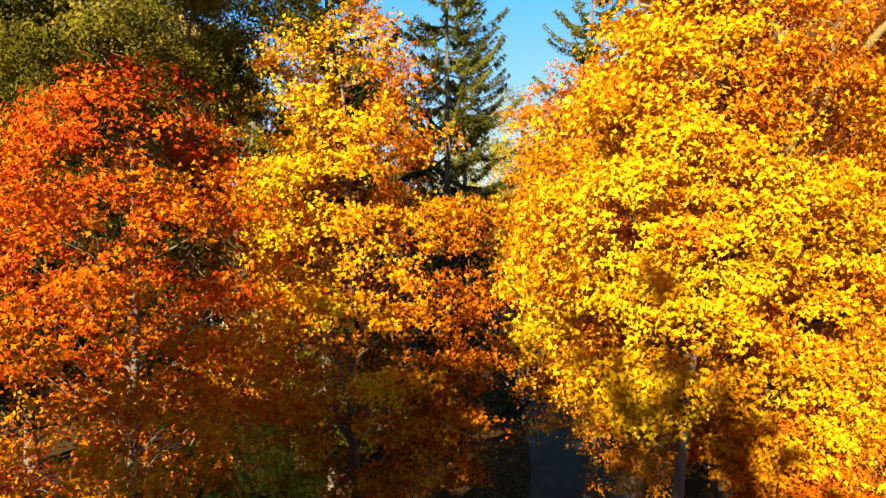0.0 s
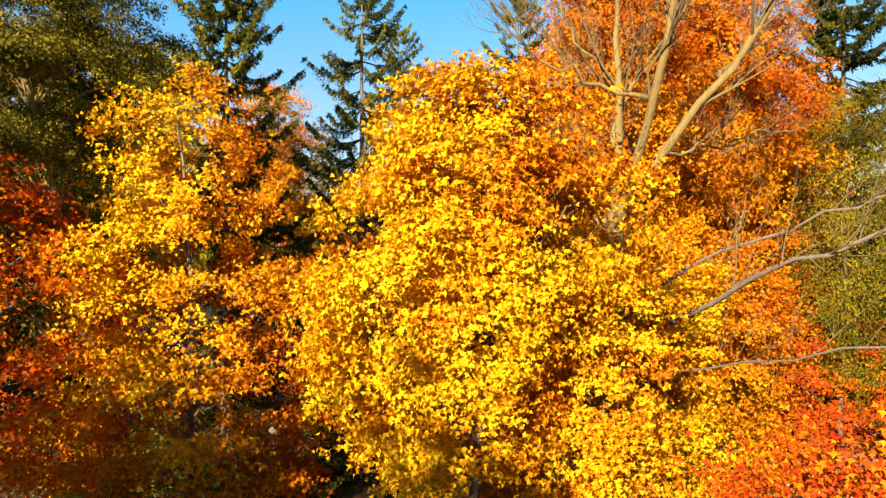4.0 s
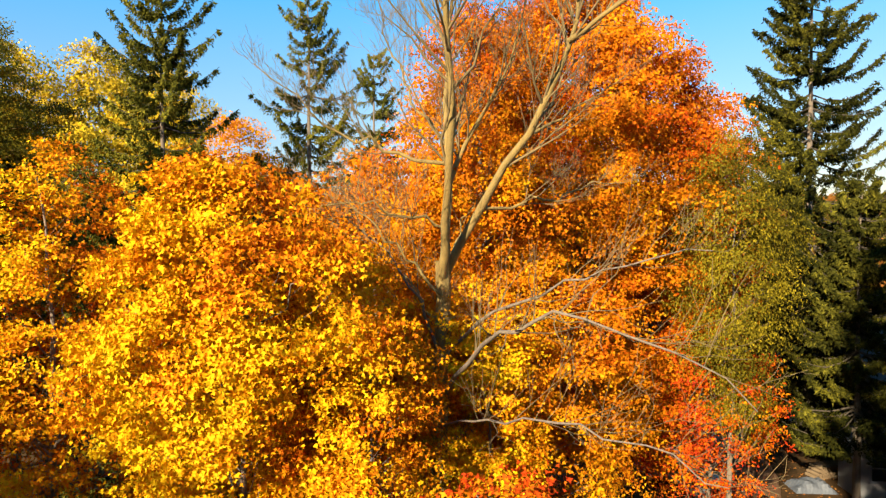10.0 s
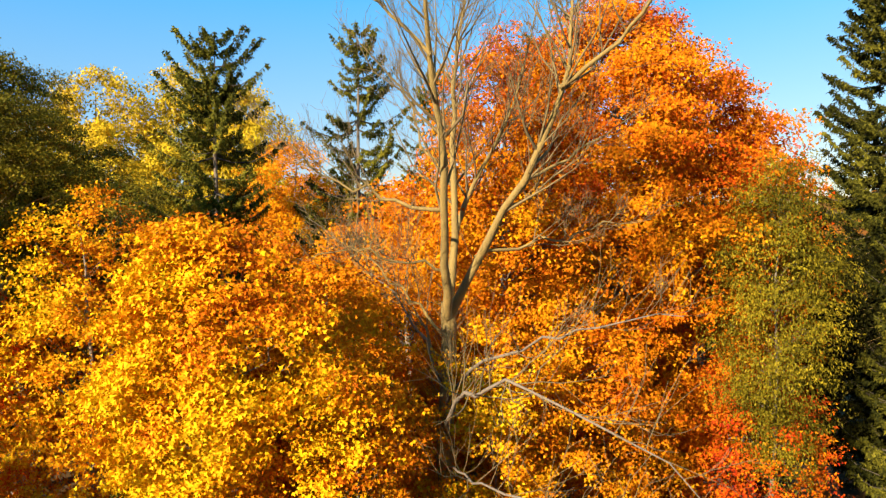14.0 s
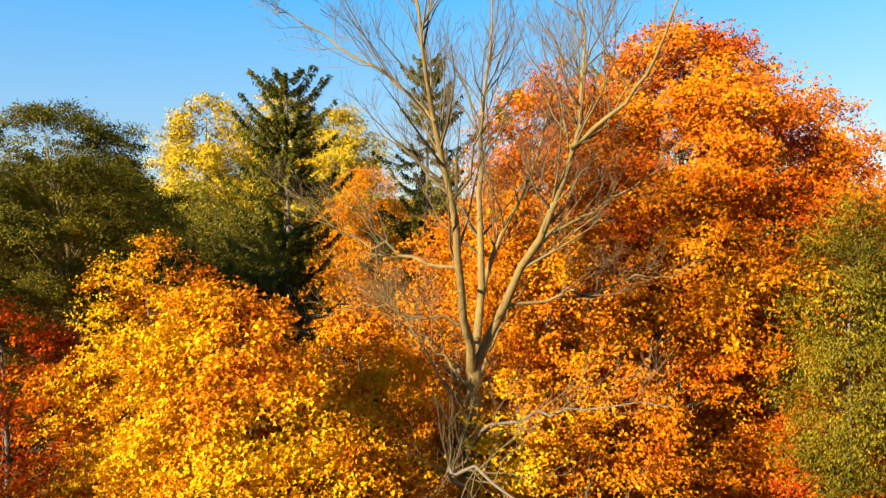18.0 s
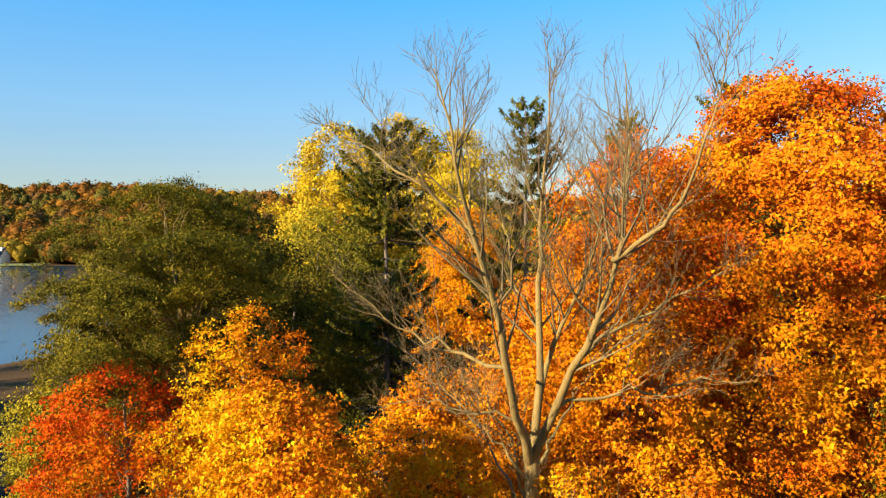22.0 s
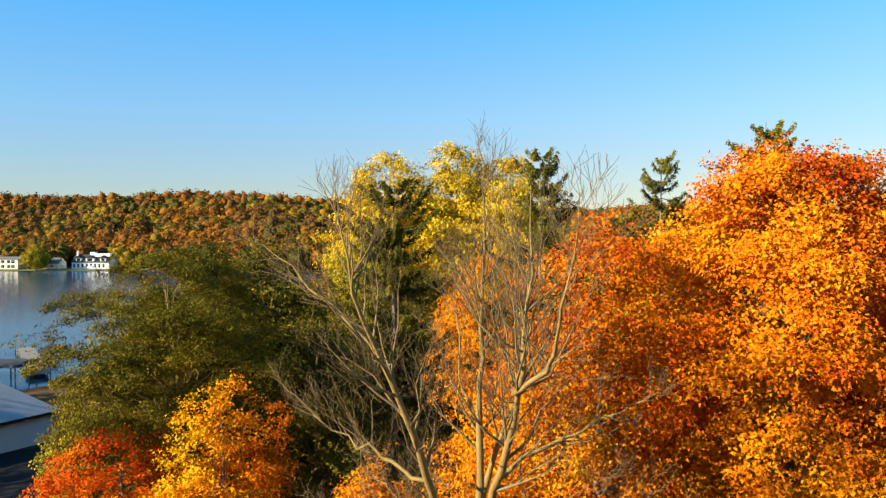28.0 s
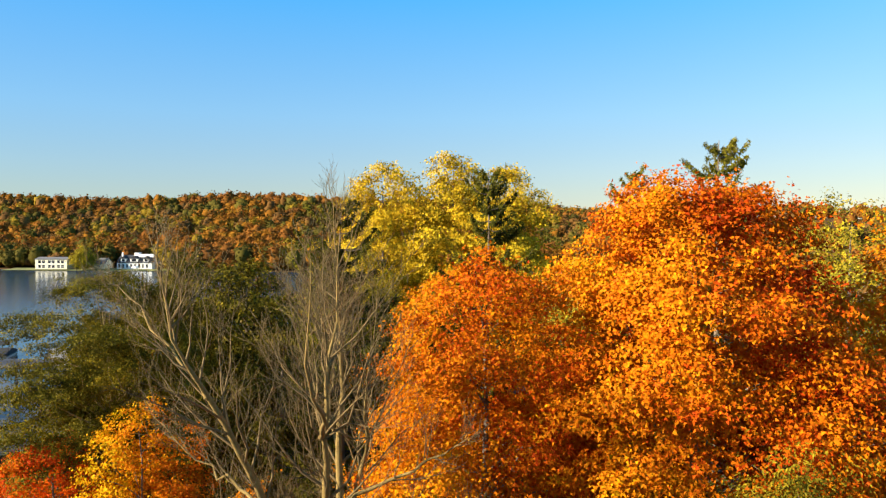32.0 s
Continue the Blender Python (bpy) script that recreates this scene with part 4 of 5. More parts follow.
def ribbon(name, mid, widths, z, mat, label, category):
    """A strip of paving with a raised edge along a line of middles."""
    p = np.array(mid, float)
    s = np.linspace(0, len(p) - 1, 40)
    c = np.stack([np.interp(s, np.arange(len(p)), p[:, i]) for i in range(2)], 1)
    for _ in range(4):
        c[1:-1] = (c[:-2] + c[2:] + 2 * c[1:-1]) / 4
    w = np.interp(s, np.arange(len(p)), widths)
    t = unit(np.gradient(c, axis=0))
    side = np.stack([-t[:, 1], t[:, 0]], 1)
    rng = np.random.default_rng(3)
    bm = bmesh.new()
    rows = []
    for i in range(len(c)):
        wl, wr = w[i] / 2 * rng.uniform(0.95, 1.05), w[i] / 2 * rng.uniform(0.95, 1.05)
        a, b = c[i] + side[i] * wl, c[i] - side[i] * wr
        a2, b2 = c[i] + side[i] * (wl + 0.15), c[i] - side[i] * (wr + 0.15)
        rows.append([bm.verts.new((*q, h)) for q, h in ((a2, z - 0.12), (a, z), (c[i], z + 0.03), (b, z), (b2, z - 0.12))])
    for r, q in zip(rows, rows[1:]):
        for k in range(4):
            bm.faces.new((r[k], r[k + 1], q[k + 1], q[k]))
    tagged(part(name, bm, mat), label, category, kind="structure")


ribbon("road", [(5.5, -4), (5.2, 8), (5.6, 22), (6.6, 32), (7.2, 43), (7.6, 52)], [4.2, 4.4, 5.0, 4.2, 4.0, 4.0], 0.07, gravel, "grey gravel drive between the maples", "drive")
ribbon("pavement", [(-46, -34), (-46, -8), (-47, 14), (-46, 34), (-44, 52)], [14, 18, 21, 20, 16], 0.06, asphalt, "asphalt parking lot darkened to read as shade", "parking lot")
ribbon("pavement", [(18, 10), (20, 20), (22.5, 30), (25, 37), (27.5, 46)], [3.0, 3.4, 4.0, 4.6, 4.0], 0.06, surface("brown leaf covered dirt", [(0.09, 0.042, 0.016), (0.15, 0.07, 0.025), (0.20, 0.095, 0.034)], 0.5, 0.95, 0.5, 26),
       "brown dirt path covered with leaves", "path")


def litter():
    rng = np.random.default_rng(8)
    k = 9000
    x = np.concatenate([rng.normal(2.0, 6.5, k), rng.normal(22, 6, k // 2)])
    y = np.concatenate([rng.uniform(16, 58, k), rng.uniform(24, 46, k // 2)])
    keep = (np.abs(x - np.interp(y, [8, 22, 32, 43, 52], [5.2, 5.6, 6.6, 7.2, 7.6])) > 2.3) | (rng.uniform(0, 1, len(x)) < 0.12)
    p = np.stack([x, y, np.full(len(x), 0.05)], 1)[keep]
    p[:, 2] += np.where(np.abs(p[:, 0] - 6.3) < 2.4, 0.07, 0)
    out = unit(rng.normal(0, 1, (len(p), 3)) * np.array([1, 1, 0.1]))
    v, f = leaves(p, out, 0.16, rng, PLAIN, PLAIN_F, 2.5, 0.0, 0.4)
    tagged(new("fallen_leaves", mesh_of("fallen_leaves", v, f, litter_mat)), "brown and rust fallen leaves", "leaves", kind="stuff")


litter()


# ---- houses ----
def window(parent, at, w, h, axis, sill=True, bars=1, name="window", trim=None):
    """A window on a wall face: frame, pane, sill. axis: the way it faces."""
    sgn, ax = (1 if axis[0] == "+" else -1), axis[1]

    def place(bm, u0, u1, z0, z1, d0, d1):
        d0, d1 = sorted((sgn * d0, sgn * d1))
        if ax == "y":
            box(bm, (at[0] + u0, at[1] + d0, at[2] + z0), (at[0] + u1, at[1] + d1, at[2] + z1))
        else:
            box(bm, (at[0] + d0, at[1] + u0, at[2] + z0), (at[0] + d1, at[1] + u1, at[2] + z1))
    t = 0.09
    bm = bmesh.new()
    place(bm, -w / 2, -w / 2 + t, 0, h, -0.02, 0.06)
    place(bm, w / 2 - t, w / 2, 0, h, -0.02, 0.06)
    place(bm, -w / 2 + t, w / 2 - t, 0, t, -0.02, 0.06)
    place(bm, -w / 2 + t, w / 2 - t, h - t, h, -0.02, 0.06)
    for b in range(bars):
        z = h * (b + 1) / (bars + 1)
        place(bm, -w / 2 + t, w / 2 - t, z - 0.03, z + 0.03, -0.02, 0.045)
    win = part(name, bm, trim or trim_white, parent)
    bm = bmesh.new()
    place(bm, -w / 2 + t, w / 2 - t, t, h - t, -0.02, 0.012)
    part("pane", bm, glass, win)
    if sill:
        bm = bmesh.new()
        place(bm, -w / 2 - 0.06, w / 2 + 0.06, -0.07, -0.002, -0.02, 0.11)
        part("sill", bm, trim or trim_white, win)
    return win


def lap_wall(parent, x0, x1, y, z0, z1, mat, facing, thick=0.2, step=0.16, axis="y", name="wall"):
    """A wall of lapped boards: each course leans out a little at its foot."""
    pts, z = [], z0
    s = 1 if facing == "+" else -1
    while z < z1 - 1e-4:
        zt = min(z + step, z1)
        pts += [(y + s * 0.025, z), (y + s * 0.004, zt)]
        z = zt
    outline = pts + [(y - s * thick, z1), (y - s * thick, z0)]
    bm = bmesh.new()
    if axis == "y":
        prism(bm, outline, "x", x0, x1)
    else:
        lo, hi = [bm.verts.new((p[0], x0, p[1])) for p in outline], [bm.verts.new((p[0], x1, p[1])) for p in outline]
        bm.faces.new(lo)
        bm.faces.new(hi[::-1])
        for i in range(len(outline)):
            j = (i + 1) % len(outline)
            bm.faces.new((lo[i], lo[j], hi[j], hi[i]))
    return part(name, bm, mat, parent)


def gable_roof(parent, x0, x1, y0, y1, eave, ridge, mat, along="x", over=0.4, thick=0.18):
    """Two roof slopes, each a slab of its own."""
    for s in (-1, 1):
        bm = bmesh.new()
        if along == "x":
            m = (y0 + y1) / 2
            e = y0 - over if s < 0 else y1 + over
            dz = (ridge - eave) / ((y1 - y0) / 2) * over
            prism(bm, [(e, eave - dz), (m, ridge), (m, ridge + thick), (e, eave - dz + thick)], "x", x0 - over, x1 + over)
        else:
            m = (x0 + x1) / 2
            e = x0 - over if s < 0 else x1 + over
            dz = (ridge - eave) / ((x1 - x0) / 2) * over
            prism(bm, [(e, eave - dz), (m, ridge), (m, ridge + thick), (e, eave - dz + thick)], "y", y0 - over, y1 + over)
        part("roof", bm, mat, parent)


def gable_end(parent, a0, a1, at, eave, ridge, mat, along, thick=0.2):
    bm = bmesh.new()
    if along == "x":
        prism(bm, [(a0, eave), (a1, eave), ((a0 + a1) / 2, ridge)], "x", at, at + thick)
    else:
        prism(bm, [(a0, eave), (a1, eave), ((a0 + a1) / 2, ridge)], "y", at, at + thick)
    part("gable", bm, mat, parent)


def cottage(name, at, yaw, w, d, eave, ridge, wall, roof, label, wins, chimney=None, door=None, along="x", lapped=True):
    """A small gabled house. Its front looks along its own -y."""
    h = tagged(new(name, None), label, "house")
    h.matrix_world = pose(*at, 0, 0, yaw)
    x0, x1, y0, y1 = -w / 2, w / 2, -d / 2, d / 2
    step = 0.16 if lapped else eave
    lap_wall(h, x0, x1, y0, 0, eave, wall, "-", step=step)
    lap_wall(h, x0, x1, y1, 0, eave, wall, "+", step=step)
    lap_wall(h, y0 + 0.21, y1 - 0.21, x0, 0, eave, wall, "-", axis="x", step=step)
    lap_wall(h, y0 + 0.21, y1 - 0.21, x1, 0, eave, wall, "+", axis="x", step=step)
    gable_roof(h, x0, x1, y0, y1, eave, ridge, roof, along)
    if along == "x":
        gable_end(h, y0, y1, x0, eave, ridge - 0.02, wall, "x")
        gable_end(h, y0, y1, x1 - 0.2, eave, ridge - 0.02, wall, "x")
    else:
        gable_end(h, x0, x1, y0, eave, ridge - 0.02, wall, "y")
        gable_end(h, x0, x1, y1 - 0.2, eave, ridge - 0.02, wall, "y")
    for face, u, z, ww, hh in wins:
        p = {"-y": (u, y0 - 0.03, z), "+y": (u, y1 + 0.03, z), "-x": (x0 - 0.03, u, z), "+x": (x1 + 0.03, u, z)}[face]
        # on the darkened siding the window trim is darkened too
        window(h, p, ww, hh, face, trim=siding_grey_shaded if wall is siding_grey_shaded else None)
    if door:
        bm = bmesh.new()
        box(bm, (door - 0.47, y0 - 0.07, 0.05), (door + 0.47, y0 + 0.01, 2.1), 0.01)
        dr = part("door", bm, trim_white, h)
        bm = bmesh.new()
        box(bm, (door + 0.32, y0 - 0.13, 1.0), (door + 0.40, y0 - 0.07, 1.06), 0.01)
        part("handle", bm, chrome, dr)
    if chimney:
        cx, cy, top = chimney
        bm = bmesh.new()
        box(bm, (cx - 0.45, cy - 0.35, eave * 0.7), (cx + 0.45, cy + 0.35, top))
        box(bm, (cx - 0.52, cy - 0.42, top), (cx + 0.52, cy + 0.42, top + 0.12))
        part("chimney", bm, siding_white, h)
    return h


# grey house and white lean-to porch, spruce shade put into their dark colours
house = cottage("house", (38.2, 38.8, 0), 0, 10.6, 10.0, 6.0, 9.4, siding_grey_shaded, shingle_grey, "two storey grey clapboard house darkened to read as deep shade",
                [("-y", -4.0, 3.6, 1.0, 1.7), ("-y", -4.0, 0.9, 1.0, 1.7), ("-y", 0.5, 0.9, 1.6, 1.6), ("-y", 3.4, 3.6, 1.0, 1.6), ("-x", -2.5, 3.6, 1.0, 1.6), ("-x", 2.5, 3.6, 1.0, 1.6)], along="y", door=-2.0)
# porch walls and window trim: their shade is mixed into this grey
siding_shaded = surface("porch siding darkened for shade", [(0.15, 0.15, 0.155), (0.19, 0.19, 0.195), (0.23, 0.23, 0.23)], 0.5, 0.7, 0.15, 10)
porch = tagged(new("lean_to_porch", None), "grey lean-to porch with a sloping roof", "porch")
porch.location = (31.7, 36.0, 0)
lap_wall(porch, -1.25, 1.15, -1.6, 0.0, 2.75, siding_shaded, "-")
lap_wall(porch, -1.38, 0.3, -1.25, 0.0, 2.75, siding_shaded, "-", axis="x")
bm = bmesh.new()
prism(bm, [(-1.6, 2.78), (1.16, 3.62), (1.16, 3.76), (-1.6, 2.92)], "y", -1.95, 0.6)
part("roof", bm, shingle_pale, porch, "pale sloping porch roof")
bm = bmesh.new()
prism(bm, [(-1.25, 2.77), (1.15, 2.77), (1.15, 3.58)], "y", -1.6, -1.4)
part("gable", bm, siding_shaded, porch)
window(porch, (-0.05, -1.63, 0.9), 1.15, 1.55, "-y", trim=siding_shaded)

cottage("cottage", (9.6, 62.0, 0), 4, 12, 8, 3.0, 5.6, siding_white, shingle_grey, "white clapboard cottage at the end of the drive",
        [("-y", -4.3, 0.9, 1.0, 1.3), ("-y", -1.6, 0.9, 1.0, 1.3), ("-y", 3.6, 0.9, 1.4, 1.3)], chimney=(3, 1, 6.4), door=1.0)
cottage("cottage", (-27.5, 76.0, 0), -12, 11, 8, 3.0, 5.4, siding_cream, shingle_brown, "cream clapboard cottage behind the trees",
        [("-y", -3.5, 0.9, 1.0, 1.3), ("-y", -0.5, 0.9, 1.0, 1.3), ("-y", 3.6, 0.9, 1.4, 1.3), ("+x", 0, 0.9, 1.2, 1.3)], door=1.6)
cottage("cottage", (-58, 106.0, -0.2), -30, 13, 8, 3.2, 5.8, siding_grey_shaded, shingle_pale, "grey cottage by the lake shore",
        [("-y", -4, 0.9, 1.2, 1.3), ("-y", 0, 0.9, 1.6, 1.5), ("-y", 4, 0.9, 1.2, 1.3)])


# houses on the far shore, looking over the water
def manor():
    h = cottage("lake_house", (-411, 166, 0.2), 41, 23, 11, 4.2, 8.6, siding_white, slate, "white lake house with a dark roof and dormers",
                [("-y", -10 + 2.6 * k, 0.7, 1.5, 2.4) for k in range(8)], chimney=(-10.2, -1, 10.4), lapped=False)
    for cx, w in ((-7.5, 3.2), (-0.5, 5.0), (7.6, 3.4)):
        bm = bmesh.new()
        box(bm, (cx - w / 2, -5.2, 4.3), (cx + w / 2, -1.8, 6.6))
        dm = part("dormer", bm, siding_white, h)
        bm = bmesh.new()
        prism(bm, [(cx - w / 2 - 0.3, 6.6), (cx + w / 2 + 0.3, 6.6), (cx, 8.2)], "y", -5.6, -0.4)
        part("dormer_roof", bm, slate, dm)
        bm = bmesh.new()
        box(bm, (cx - w * 0.3, -5.28, 4.8), (cx + w * 0.3, -5.19, 6.3))
        part("pane", bm, glass, dm)
    bm = bmesh.new()
    box(bm, (1.0, -2.0, 7.4), (10.8, 1.0, 9.3))
    part("upper_storey", bm, siding_white, h)
    bm = bmesh.new()
    box(bm, (-2.2, -1.5, 8.2), (0.9, 1.5, 10.2), 0.1)
    part("cupola", bm, siding_white, h)


manor()
cottage("lake_house", (-430, 147, 0.2), 41, 15, 9, 3.4, 6.6, siding_cream, shingle_grey, "low cream lake house with a grey roof",
        [("-y", -4.6, 1.1, 1.8, 1.3), ("-y", 3.6, 1.1, 1.8, 1.3)], lapped=False)
cottage("lake_house", (-445.5, 127, 0.2), 41, 21, 9, 6.2, 7.4, siding_cream, shingle_grey, "flat roofed white lake house with rows of large windows",
        [("-y", x, z, 2.2, 2.0) for x in (-7.6, -5, -1.2, 1.4, 5.0, 7.6) for z in (0.7, 3.6)], lapped=False)
bm = bmesh.new()
for q in range(12):
    a, b = -60 + 10 * q, -50 + 10 * q
    vs = [bm.verts.new(p) for p in ((a, -9 + math.sin(q) * 0.8, -0.35), (b, -9 + math.sin(q + 1) * 0.8, -0.35), (b, 6, 0.3), (a, 6, 0.3))]
    bm.faces.new(vs)
lawn = part("lawn", bm, grass_green)
lawn.matrix_world = pose(-424, 146, 0.02, 0, 0, 41)
tagged(lawn, "mown green lawn on the far shore", "lawn", kind="structure")
bm = bmesh.new()
for x in (-1.6, 1.6):
    for y in (-1.1, 1.1):
        box(bm, (x - 0.08, y - 0.08, -2.0), (x + 0.08, y + 0.08, 2.2))
lift = tagged(new("boat_lift", None), "white canopied boat lift at the far shore", "boat lift")
lift.matrix_world = pose(-396, 158, -0.6, 0, 0, 41)
part("frame", bm, chrome, lift)
bm = bmesh.new()
prism(bm, [(-1.9, 2.2), (1.9, 2.2), (1.2, 3.0), (-1.2, 3.0)], "y", -1.5, 1.5)
part("canopy", bm, trim_white, lift)

# boathouse, parking lot and dock in the shade by the near shore
bh = tagged(new("boathouse", None), "pale grey boathouse with a pale hipped roof", "boathouse")
bh.matrix_world = pose(-63.5, 19.0, 0, 0, 0, 8)
lap_wall(bh, -8.5, 8.5, 6.5, 0, 3.3, siding_pale, "+", axis="x")
lap_wall(bh, -6.5, 6.3, -8.5, 0, 3.3, siding_pale, "-")
lap_wall(bh, -6.5, 6.3, 8.5, 0, 3.3, siding_pale, "+")
lap_wall(bh, -8.3, 8.3, -6.5, 0, 3.3, siding_pale, "-", axis="x")
bm = bmesh.new()
e = [bm.verts.new(p) for p in ((-7, -9, 3.3), (7, -9, 3.3), (7, 9, 3.3), (-7, 9, 3.3))]
r = [bm.verts.new(p) for p in ((0, -4, 7.4), (0, 4, 7.4))]
for q in ((e[0], e[1], r[0]), (e[1], e[2], r[1], r[0]), (e[2], e[3], r[1]), (e[3], e[0], r[0], r[1]), (e[3], e[2], e[1], e[0])):
    bm.faces.new(q)
part("roof", bm, surface("pale grey roofing", [(0.20, 0.21, 0.22), (0.26, 0.27, 0.28), (0.31, 0.32, 0.33)], 0.4, 0.85, 0.3, 20), bh, "pale grey hipped roof")
bm = bmesh.new()
for lo, hi in (((7, -9.02, 3.02), (7.1, 9.02, 3.32)), ((-7, 9, 3.02), (7, 9.1, 3.32)), ((-7, -9.1, 3.02), (7, -9, 3.32))):
    box(bm, lo, hi)
part("gutter", bm, paint_black, bh, "dark gutter")

dock = tagged(new("dock", None), "dark weathered plank dock on posts", "dock")
dock.matrix_world = pose(-96, 38.5, 0, 0, 0, 168)
bm = bmesh.new()
box(bm, (0, -0.06, -0.02), (1.0, 0.06, 0.03))
me = bpy.data.meshes.new("plank")
bmesh.ops.delete(bm, geom=list(bm.verts), context="VERTS")
box(bm, (-0.085, -1.5, 0.12), (0.085, 1.5, 0.16), 0.008)
bm.to_mesh(me)
bm.free()
me.materials.append(wood_grey)
for k in range(160):
    pl = new("plank", me)
    pl.parent = dock
    pl.location = (0.1 + 0.185 * k, 0, 0)
for sx in (-1.3, 1.3):
    bm = bmesh.new()
    box(bm, (0, sx - 0.05, -0.06), (29.6, sx + 0.05, 0.118))
    part("beam", bm, wood_grey, dock)
for k in range(8):
    for sy in (-1.42, 1.42):
        bm = bmesh.new()
        bmesh.ops.create_cone(bm, cap_ends=True, segments=10, radius1=0.1, radius2=0.1, depth=3.6, matrix=Matrix.Translation((0.6 + 4.05 * k, sy * 1.06, -0.9)))
        part("post", bm, wood_grey, dock)


shelter = tagged(new("boat_shelter", None), "long dark boat shelter with a flat canvas roof", "boat shelter")
shelter.matrix_world = pose(-104, 31.5, 0, 0, 0, 39)
bm = bmesh.new()
prism(bm, [(-2.8, 1.7), (-2.4, 2.2), (0, 2.5), (2.4, 2.2), (2.8, 1.7)], "x", -9, 9)
part("roof", bm, canvas_navy, shelter)
for x in (-8.6, -4.3, 0, 4.3, 8.6):
    for y in (-2.5, 2.5):
        bm = bmesh.new()
        box(bm, (x - 0.08, y - 0.08, -2.4), (x + 0.08, y + 0.08, 1.75))
        part("post", bm, wood_grey, shelter)


def pontoon(at, yaw, label):
    """A covered boat with tubes, fence, dark cover and a canopy on bows."""
    b = tagged(new("pontoon_boat", None), label, "boat")
    b.matrix_world = pose(*at, 0, 0, yaw)
    for sy in (-0.85, 0.85):
        bm = bmesh.new()
        bmesh.ops.create_cone(bm, cap_ends=True, segments=14, radius1=0.32, radius2=0.32, depth=6.0, matrix=Matrix.Translation((0, sy, 0.1)) @ Matrix.Rotation(radians(90), 4, "Y"))
        part("float", bm, chrome, b)
    bm = bmesh.new()
    box(bm, (-3.2, -1.25, 0.42), (3.2, 1.25, 0.54), 0.03)
    part("deck", bm, wood_grey, b)
    bm = bmesh.new()
    prism(bm, [(-3.0, 0.54), (3.0, 0.54), (3.0, 1.0), (1.8, 1.25), (0.3, 1.75), (-1.0, 1.5), (-3.0, 1.1)], "y", -1.2, 1.2)
    bmesh.ops.bevel(bm, geom=list(bm.edges), offset=0.1, segments=2, affect="EDGES")
    part("boat_cover", bm, canvas_navy, b, "dark fitted boat cover")
    for x in (-2.0, 2.0):
        for sy in (-1.2, 1.2):
            bm = bmesh.new()
            bmesh.ops.create_cone(bm, cap_ends=True, segments=8, radius1=0.04, radius2=0.04, depth=2.3, matrix=Matrix.Translation((x, sy, 1.65)))
            part("canopy_bow", bm, paint_black, b)
    bm = bmesh.new()
    prism(bm, [(-2.3, 2.62), (-2.1, 2.85), (-1.0, 3.0), (1.0, 3.0), (2.1, 2.85), (2.3, 2.62), (2.05, 2.74), (1.0, 2.9), (-1.0, 2.9), (-2.05, 2.74)], "y", -1.3, 1.3)
    part("canopy", bm, canvas_navy, b, "arched dark canopy")


pontoon((-118, 47.6, -0.6), 132, "moored pontoon boat with dark cover and canopy")
pontoon((-126, 36.0, -0.6), 150, "moored pontoon boat under a dark canopy")


